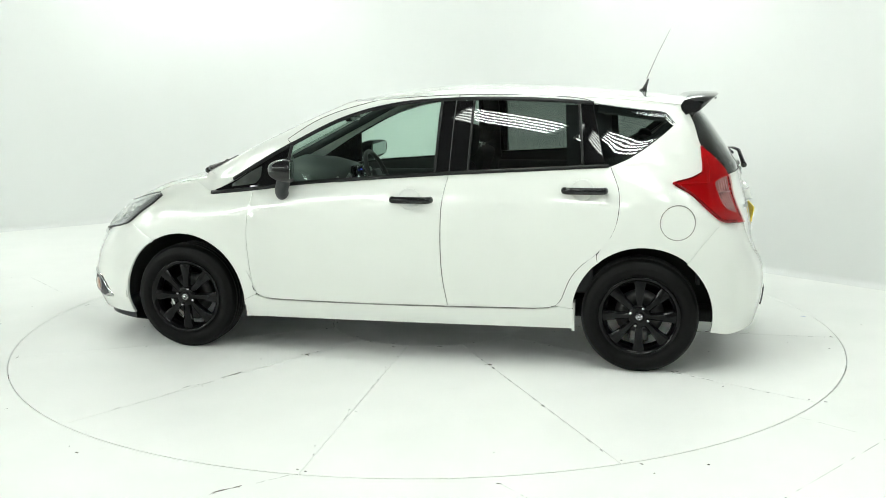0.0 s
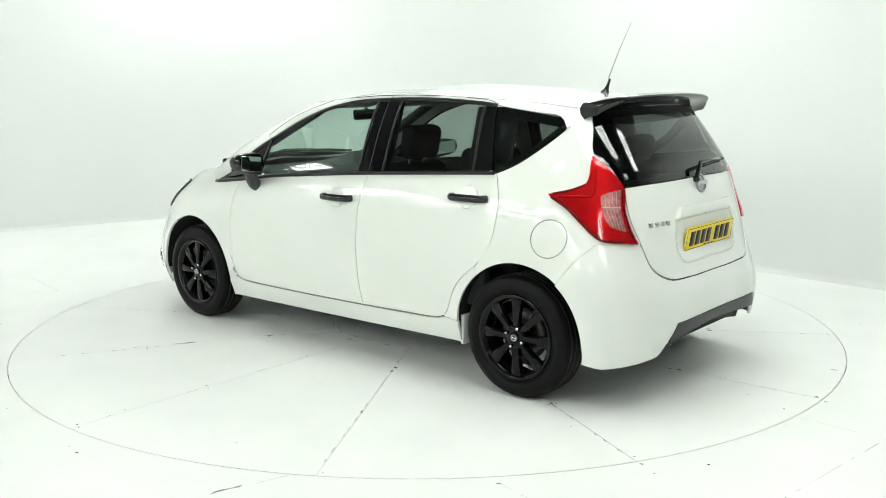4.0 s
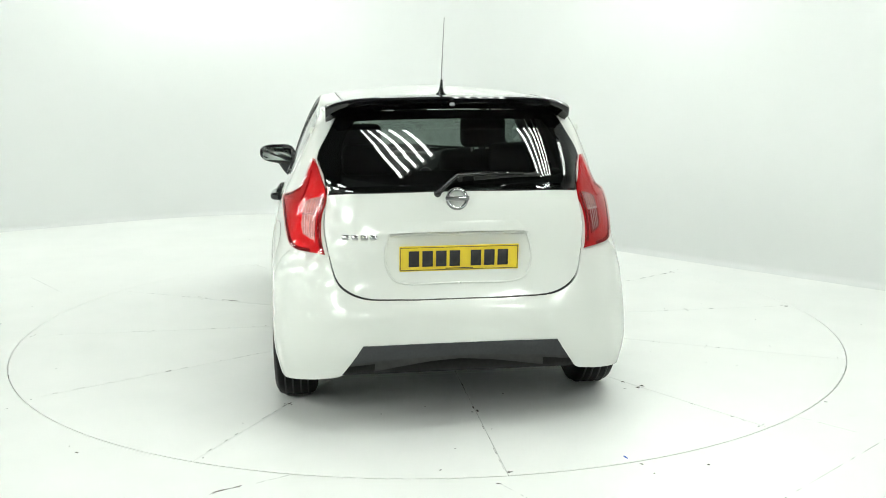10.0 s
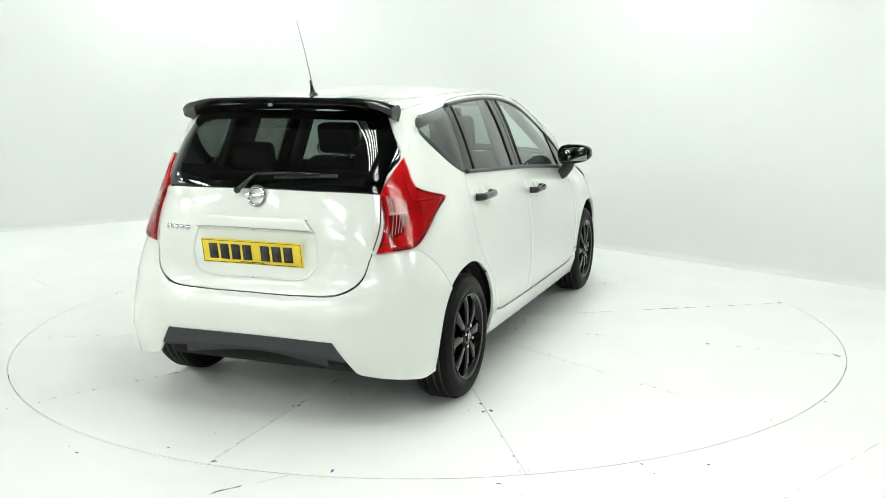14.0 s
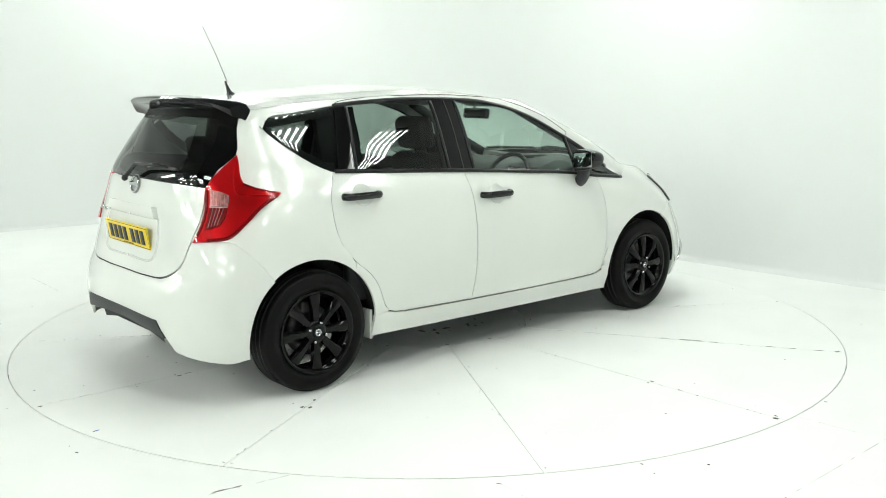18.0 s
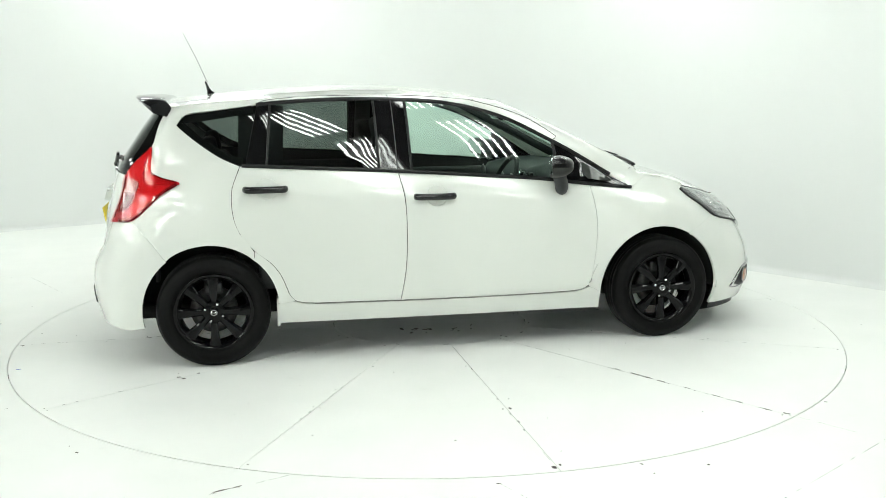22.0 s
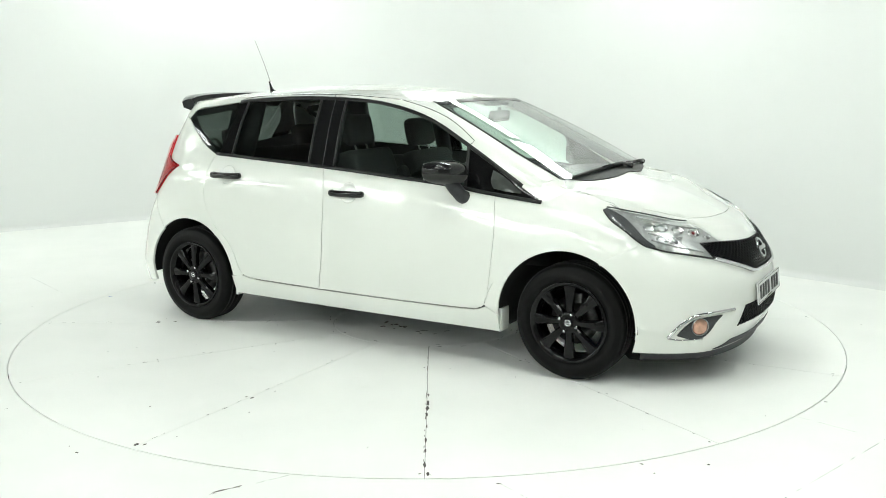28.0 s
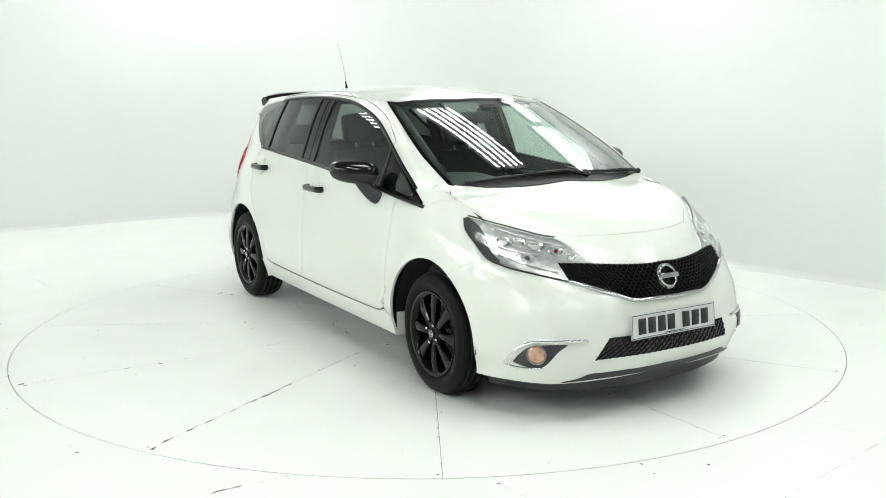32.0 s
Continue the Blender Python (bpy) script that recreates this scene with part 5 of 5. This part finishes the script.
for sgn in (1, -1):
    bm = bmesh.new()
    strip(bm, [rr(.02, 1.072), rr(.3, 1.067), rr(.535, 1.055)], .03, -.0055, 20, .001, sgn)
    part("rear_window_border", bm, M_PIANO, CAR)
    skin("rear_window_side_border", [([rr(.50, 1.05), rr(.50, 1.15), rr(.495, 1.25), rr(.43, 1.36)], [rr(.566, 1.045), (-1.674, .585, 1.13), (-1.602, .613, 1.19), (-1.554, .550, 1.31), (-1.516, .509, 1.39)],
                                      [rr(.50, 1.05), rr(.566, 1.045)], [rr(.43, 1.36), (-1.516, .509, 1.39)], 18, 5)], M_PIANO, CAR, mirror=sgn < 0, gap=0.0, lift=-0.006, depth=0.0)
    skin("rear_window_top_border", [([rr(0, 1.365), rr(.25, 1.362), rr(.43, 1.355)], [rr(0, 1.403), rr(.25, 1.40), (-1.516, .508, 1.39)], [rr(0, 1.365), rr(0, 1.403)], [rr(.43, 1.355), (-1.516, .508, 1.39)], 14, 3)],
         M_PIANO, CAR, mirror=sgn < 0, gap=0.0, lift=-0.0055, depth=0.0)
    bm = bmesh.new()
    strip(bm, [tp(.1, .47), tp(-.5, .50), tp(-1.1, .485), tp(-1.5, .45)], .005, .0008, 40, .001, sgn)
    part("roof_seam", bm, M_JOINT, CAR)
    bm = bmesh.new()
    strip(bm, [sd(.77, .321), sd(.33, .313), sd(-.275, .318), sd(-.6, .325), sd(-.76, .329)], .0028, .0045, 60, .004, sgn)
    part("door_sill_seam", bm, M_JOINT, CAR)
    # belt mouldings, upper window trim, roof seam
    bm = bmesh.new()
    strip(bm, [sd(1.125, .908), sd(.862, .936), sd(.57, .975), sd(.2, 1.005), sd(-.27, 1.040), sd(-.7, 1.065), sd(-1.12, 1.088)], .020, .010, 60, .012, sgn)
    part("belt_moulding", bm, M_SEAL, CAR)
    bm = bmesh.new()
    strip(bm, [sd(1.0, .985), sd(.65, 1.187), sd(.36, 1.328), sd(.04, 1.408), sd(-.23, 1.430), sd(-.6, 1.435), sd(-.95, 1.417), sd(-1.03, 1.409)], .022, .005, 60, .006, sgn)
    part("window_channel", bm, M_SEAL, CAR)
    bm = bmesh.new()
    strip(bm, [sd(.655, 1.19), sd(.685, 1.207), sd(.66, 1.228), sd(.49, 1.33), sd(.2, 1.42), sd(-.05, 1.445), sd(-.4, 1.457), sd(-.97, 1.434), sd(-1.015, 1.42), sd(-1.02, 1.405)], .004, .0012, 90, .001, sgn)
    strip(bm, [sd(-.292, 1.425), sd(-.30, 1.455)], .004, .0012, 6, .001, sgn)
    part("door_frame_seam", bm, M_GAP, CAR)
    bm = bmesh.new()
    strip(bm, [sd(-.285, 1.424), sd(-.272, 1.045)], .006, .0025, 20, .001, sgn)
    part("pillar_seam", bm, M_GAP, CAR)
    for pts, w in (([sd(-.385, 1.423), sd(-.376, 1.06)], .014), ([sd(-.205, 1.42), sd(-.193, 1.05)], .014), ([sd(-.955, 1.405), sd(-.988, 1.085)], .014), ([sd(.655, 1.178), sd(.668, 1.08), sd(.682, .97)], .018)):
        bm = bmesh.new()
        strip(bm, pts, w, .006, 16, .006, sgn)
        part("window_channel", bm, M_SEAL, CAR)
    bm = bmesh.new()
    strip(bm, [sd(-1.05, 1.388), sd(-1.2, 1.366), sd(-1.35, 1.345), sd(-1.43, 1.332), sd(-1.445, 1.318), sd(-1.40, 1.275), sd(-1.33, 1.215), sd(-1.23, 1.15), sd(-1.15, 1.112), sd(-1.11, 1.11)], .05, -.0055, 70, .001, sgn)
    part("quarter_glass_border", bm, M_SEAL, CAR)
    # the small corner window
    skin("corner_window", [([sd(1.0, .945), sd(.93, .953), sd(.85, .966)], [sd(1.0, .958), sd(.88, 1.035), sd(.825, 1.06)], [sd(1.0, .945), sd(1.0, .958)], [sd(.85, .966), sd(.825, 1.0), sd(.825, 1.06)], 10, 6)],
             M_DIMGLASS, CAR, "small corner window", mirror=sgn < 0, gap=0.0, lift=0.004, depth=0.002, snapping=False)
    # door handles
    for x0, z in ((-.07, .899), (-1.0, .963)):
        bm = bmesh.new()
        base = Vector(sd(x0, z))
        pts = [base + Vector((.105, .0, 0)), base + Vector((.098, .028, 0)), base + Vector((.05, .036, 0)), base + Vector((-.04, .036, 0)), base + Vector((-.092, .030, 0)), base + Vector((-.108, .0, 0))]
        tube(bm, spline(pts, 22), .0175, 12)
        for v in bm.verts:
            v.co.z = base.z + (v.co.z - base.z) * 1.08
            v.co.y *= sgn
        h = part("door_handle", bm, M_BLACKGLOSS, CAR, "gloss black door handle")
        bm = bmesh.new()
        m = facing((x0 + .01, base.y, z + .003))
        lathe(bm, [(.060, .0), (.058, .002), (.053, .0025), (.047, .001), (.02, .0006), (0, .0005)], 36, m)
        for v in bm.verts:
            v.co.y *= sgn
        bmesh.ops.recalc_face_normals(bm, faces=bm.faces)
        part("handle_cup", bm, M_PAINT, h)
    # mud flaps
    bm = bmesh.new()
    box(bm, (-.962, .70 * sgn, .205), (-.945, .80 * sgn, .36), .003)
    part("skirt_end", bm, M_PAINT, CAR)
    bm = bmesh.new()
    box(bm, (.905, .70 * sgn, .205), (.92, .79 * sgn, .33), .003)
    part("skirt_end", bm, M_PAINT, CAR)

# filler flap, on the left flank only
bm = bmesh.new()
ring = [sd(-1.48 + .088 * math.cos(a), .805 + .088 * math.sin(a)) for a in np.linspace(0, 2 * math.pi, 41)]
strip(bm, ring, .005, .0012, 60, .001)
part("filler_flap_seam", bm, M_JOINT, CAR)


# door mirrors: a gloss cap over a dull lower shell
def mirror(s):
    cx, cy, cz = .622, .885, 1.055

    def shell(lower):
        bm = bmesh.new()
        made = bmesh.ops.create_uvsphere(bm, u_segments=40, v_segments=26, radius=1.0)["verts"]
        for v in made:
            x, y, z = v.co
            x, y, z = (math.copysign(abs(c) ** p, c) for c, p in ((x, .8), (y, .62), (z, .75)))
            x = max(x, -.45)
            taper = (1.0 - .16 * y) * (1.0 - .16 * max(x, 0))
            z = min(z, -.12) if lower else max(z, -.16)
            grow = .985 if lower else 1.0
            v.co = Vector((cx + (.092 * x - .030 * y) * grow, s * (cy + .118 * y * grow), cz + .065 * z * taper * grow + .010 * y))
        bmesh.ops.remove_doubles(bm, verts=bm.verts, dist=1e-5)
        bmesh.ops.recalc_face_normals(bm, faces=bm.faces)
        for e in bm.edges:
            if len(e.link_faces) == 2 and e.calc_face_angle(0) > 0.6:
                e.smooth = False
        return bm

    h = part("door_mirror", shell(False), M_BLACKGLOSS, CAR, "gloss black door mirror")
    part("lower_shell", shell(True), M_RUBBER, h, "dull black lower shell")
    bm = bmesh.new()
    box(bm, (cx - .043, cy - .092, cz - .044), (cx - .039, cy + .095, cz + .044), .002, 2)
    for v in bm.verts:
        v.co.x -= (v.co.y - cy) * .27
        v.co.z += (v.co.y - cy) * .09
        v.co.y *= s
    bmesh.ops.recalc_face_normals(bm, faces=bm.faces)
    part("mirror_glass", bm, M_MIRROR, h, "mirror glass")
    bm = bmesh.new()
    line = [Vector((.685, .735, .918)), Vector((.68, .778, .915)), Vector((.67, .812, .945)), Vector((.645, .842, .995)), Vector((.635, .86, 1.03))]
    tube(bm, spline(line, 14), .036, 14, .040)
    for v in bm.verts:
        v.co.y *= s
    bmesh.ops.recalc_face_normals(bm, faces=bm.faces)
    part("mirror_foot", bm, M_PLASTIC, h, "black mirror foot")


mirror(1)
mirror(-1)


# ---------------------------------------------------------------- the car: inside
def soft_block(bm, lo, hi, m=None, bevel=.05):
    return box(bm, lo, hi, bevel, 4, m)


def front_seat(y, dz):
    seat = new("front_seat")
    seat.parent = CAR
    seat.location = (.24, 0, dz)
    bm = bmesh.new()
    soft_block(bm, (-.30, y - .25, .42), (.24, y + .25, .60), pose(0, 0, .02, 0, -4, 0), .06)
    part("seat_cushion", bm, M_SEAT, seat)
    bm = bmesh.new()
    soft_block(bm, (-.07, -.25, 0), (.07, .25, .60), pose(-.30, y, .55, 0, -20, 0), .06)
    for s in (1, -1):
        soft_block(bm, (-.02, s * .25 - .05, .05), (.12, s * .25 + .03, .45), pose(-.30, y, .55, 0, -20, 0), .035)
    part("backrest", bm, M_SEAT, seat)
    bm = bmesh.new()
    soft_block(bm, (-.05, -.135, .0), (.05, .135, .19), pose(-.525, y, 1.145, 0, -12, 0), .05)
    h = part("headrest", bm, M_SEAT, seat)
    bm = bmesh.new()
    for s in (.06, -.06):
        tube(bm, [(-.49, y + s, 1.08), (-.53, y + s, 1.18)], .006, 8)
    part("headrest_posts", bm, M_STEEL, seat)


front_seat(.37, -.045)
front_seat(-.37, 0.0)
bench = new("rear_bench")
bench.parent = CAR
bm = bmesh.new()
soft_block(bm, (-1.12, -.62, .42), (-.62, .62, .60), None, .06)
part("bench_cushion", bm, M_SEAT, bench)
bm = bmesh.new()
soft_block(bm, (-.07, -.64, 0), (.07, .64, .55), pose(-1.10, 0, .56, 0, -18, 0), .06)
part("bench_backrest", bm, M_SEAT, bench)
for y in (.36, -.36):
    bm = bmesh.new()
    soft_block(bm, (-.045, -.125, 0), (.045, .125, .15), pose(-1.28, y, 1.08, 0, -10, 0), .045)
    part("bench_headrest", bm, M_SEAT, bench)
bm = bmesh.new()
soft_block(bm, (-1.68, -.55, .985), (-1.30, .55, 1.01), None, .01)
part("parcel_shelf", bm, M_DASH, CAR)

# dashboard, wheel, mirror, lining
bm = bmesh.new()
prof = [(1.13, .98), (.95, 1.0), (.74, .985), (.63, .955), (.585, .90), (.60, .80), (.66, .70), (.70, .55), (1.1, .55)]
ends = []
for y in np.linspace(-.69, .69, 21):
    hump = .05 * math.exp(-((y + .37) / .16) ** 2)
    ends.append([bm.verts.new((x, y * (1 - .22 * max(0, x - .66)), z + (hump if .58 < x < .96 and z > .85 else 0))) for x, z in prof])
for a, b in zip(ends, ends[1:]):
    for k in range(len(prof)):
        bm.faces.new((a[k], a[(k + 1) % len(prof)], b[(k + 1) % len(prof)], b[k]))
bm.faces.new(ends[0])
bm.faces.new(ends[-1])
bmesh.ops.recalc_face_normals(bm, faces=bm.faces)
dash = part("dashboard", bm, M_DASH, CAR, "dark grey dashboard")
bm = bmesh.new()
box(bm, (.575, -.50, .905), (.60, -.24, .985), .02, 3)
cluster = part("instrument_cluster", bm, M_PIANO, dash)
M_BLUE = glow("blue_display", (0.05, 0.1, 0.9), 0.6)
bm = bmesh.new()
box(bm, (.570, -.43, .945), (.574, -.31, .952), .001, 1)
part("lit_display", bm, M_BLUE, dash, "thin blue-lit display")
for y in (-.44, -.30):
    bm = bmesh.new()
    lathe(bm, [(.04, 0), (.045, .012), (.037, .012), (.035, .003), (0, .003)], 28, pose(.573, y, .935, 0, -90, 0))
    part("dial", bm, M_CHROME, dash)
for y in (.12, -.12, .60, -.60):
    bm = bmesh.new()
    lathe(bm, [(.035, 0), (.05, .01), (.044, .016), (.038, .006), (0, .004)], 26, pose(.582, y, .90, 0, -90, 0))
    part("air_vent", bm, M_STEEL, dash, "round air vent with a silver ring")
bm = bmesh.new()
box(bm, (.568, -.09, .77), (.60, .09, .88), .012, 3)
part("centre_screen", bm, M_PIANO, dash)
bm = bmesh.new()
box(bm, (-.20, -.10, .30), (.66, .10, .58), .04, 3)
part("centre_console", bm, M_DASH, CAR)
bm = bmesh.new()
m = pose(.44, -.37, .90, 0, -66, 0)
n1, n2 = 40, 10
rings = []
for i in range(n1):
    a = 2 * math.pi * i / n1
    rings.append([bm.verts.new(m @ Vector(((.185 + .015 * math.cos(2 * math.pi * j / n2)) * math.cos(a), (.185 + .015 * math.cos(2 * math.pi * j / n2)) * math.sin(a), .015 * math.sin(2 * math.pi * j / n2)))) for j in range(n2)])
for i in range(n1):
    for j in range(n2):
        bm.faces.new((rings[i][j], rings[(i + 1) % n1][j], rings[(i + 1) % n1][(j + 1) % n2], rings[i][(j + 1) % n2]))
wheel_s = part("steering_wheel", bm, M_RUBBER, CAR, "black three-spoke steering wheel")
bm = bmesh.new()
box(bm, (-.07, -.075, -.03), (.06, .075, .012), .025, 3, m)
part("wheel_boss", bm, M_PLASTIC, wheel_s)
for lo, hi in (((-.03, .06, -.012), (.01, .185, .006)), ((-.03, -.185, -.012), (.01, -.06, .006)), ((-.185, -.025, -.012), (-.05, .025, .006))):
    bm = bmesh.new()
    box(bm, lo, hi, .008, 2, m)
    part("wheel_spoke", bm, M_SILVER, wheel_s)
bm = bmesh.new()
tube(bm, [(.45, -.37, .89), (.62, -.37, .83)], .035, 12)
part("steering_column", bm, M_DASH, wheel_s)
bm = bmesh.new()
soft_block(bm, (-.012, -.115, -.034), (.025, .115, .034), pose(.50, -.015, 1.322, 0, 8, 0), .018)
rv = part("interior_mirror", bm, M_PIANO, CAR, "black interior mirror")
bm = bmesh.new()
tube(bm, [(.51, -.01, 1.33), (.50, 0, 1.372)], .011, 8)
part("mirror_stalk", bm, M_PIANO, rv)
for y in (.36, -.36):
    bm = bmesh.new()
    soft_block(bm, (-.10, -.17, -.008), (.10, .17, .008), pose(.22, y * .9, 1.405, 0, 14, 0), .006)
    part("sun_visor", bm, M_LINING, CAR)
bm = bmesh.new()
for s in (1, -1):
    g = [[bm.verts.new((p[0], p[1] * s * .97, p[2] - .035)) for p in row[::2]] for row in ROOF[1:-1:2]]
    for i in range(len(g) - 1):
        for j in range(len(g[0]) - 1):
            q = (g[i][j], g[i + 1][j], g[i + 1][j + 1], g[i][j + 1])
            bm.faces.new(q[::-1] if s > 0 else q)
bmesh.ops.remove_doubles(bm, verts=bm.verts, dist=.002)
part("headlining", bm, M_LINING, CAR)
# inner pillar trim and door cards
for s in (1, -1):
    for a, b, w in (((1.12, .615, 1.0), (.36, .51, 1.385), .05), ((-.29, .715, 1.02), (-.29, .575, 1.42), .10), ((-1.02, .695, 1.06), (-1.0, .57, 1.40), .24)):
        bm = bmesh.new()
        pa, pb = Vector(a), Vector(b)
        d = (pb - pa).normalized()
        out = Vector((0, 1, 0))
        along = Vector((1, 0, 0)) if w > .06 else d.cross(out).normalized()
        c = [pa - along * w / 2, pa + along * w / 2, pb + along * w / 2, pb - along * w / 2]
        vs = [bm.verts.new((p.x, p.y * s, p.z)) for p in c] + [bm.verts.new(((p - out * .04).x, (p - out * .04).y * s, p.z)) for p in c]
        for f in ((0, 1, 2, 3), (4, 5, 6, 7), (0, 1, 5, 4), (1, 2, 6, 5), (2, 3, 7, 6), (3, 0, 4, 7)):
            bm.faces.new([vs[i] for i in f])
        bmesh.ops.recalc_face_normals(bm, faces=bm.faces)
        part("pillar_trim", bm, M_DASH, CAR)
    bm = bmesh.new()
    soft_block(bm, (-.20, .70 * s - .03, .40), (.80, .70 * s + .03, .93), None, .025)
    soft_block(bm, (-.15, .66 * s - .035, .66), (.45, .66 * s + .035, .72), None, .02)
    part("door_card", bm, M_DASH, CAR)
    bm = bmesh.new()
    soft_block(bm, (-1.05, .71 * s - .03, .40), (-.32, .71 * s + .03, 1.0), None, .025)
    part("door_card", bm, M_DASH, CAR)
bm = bmesh.new()
soft_block(bm, (-1.62, -.50, .42), (-1.60, .50, 1.0), None, .005)
part("boot_lining", bm, M_DASH, CAR)


# ---------------------------------------------------------------- what moves
def motions():
    """The turntable turns at an even pace and carries the car."""
    rows_table, rows_car = [], []
    for k in range(65):
        t = k / 2
        a = -TURN * t
        c, s = math.cos(radians(a)), math.sin(radians(a))
        x, y = 0.0169, -0.0849
        rows_table.append((t, pose(0, 0, 0, 0, 0, a)))
        rows_car.append((t, pose(x * c - y * s, x * s + y * c, 0, 0, 0, START + a)))
    walk(TABLE, rows_table)
    walk(CAR, rows_car)


motions()
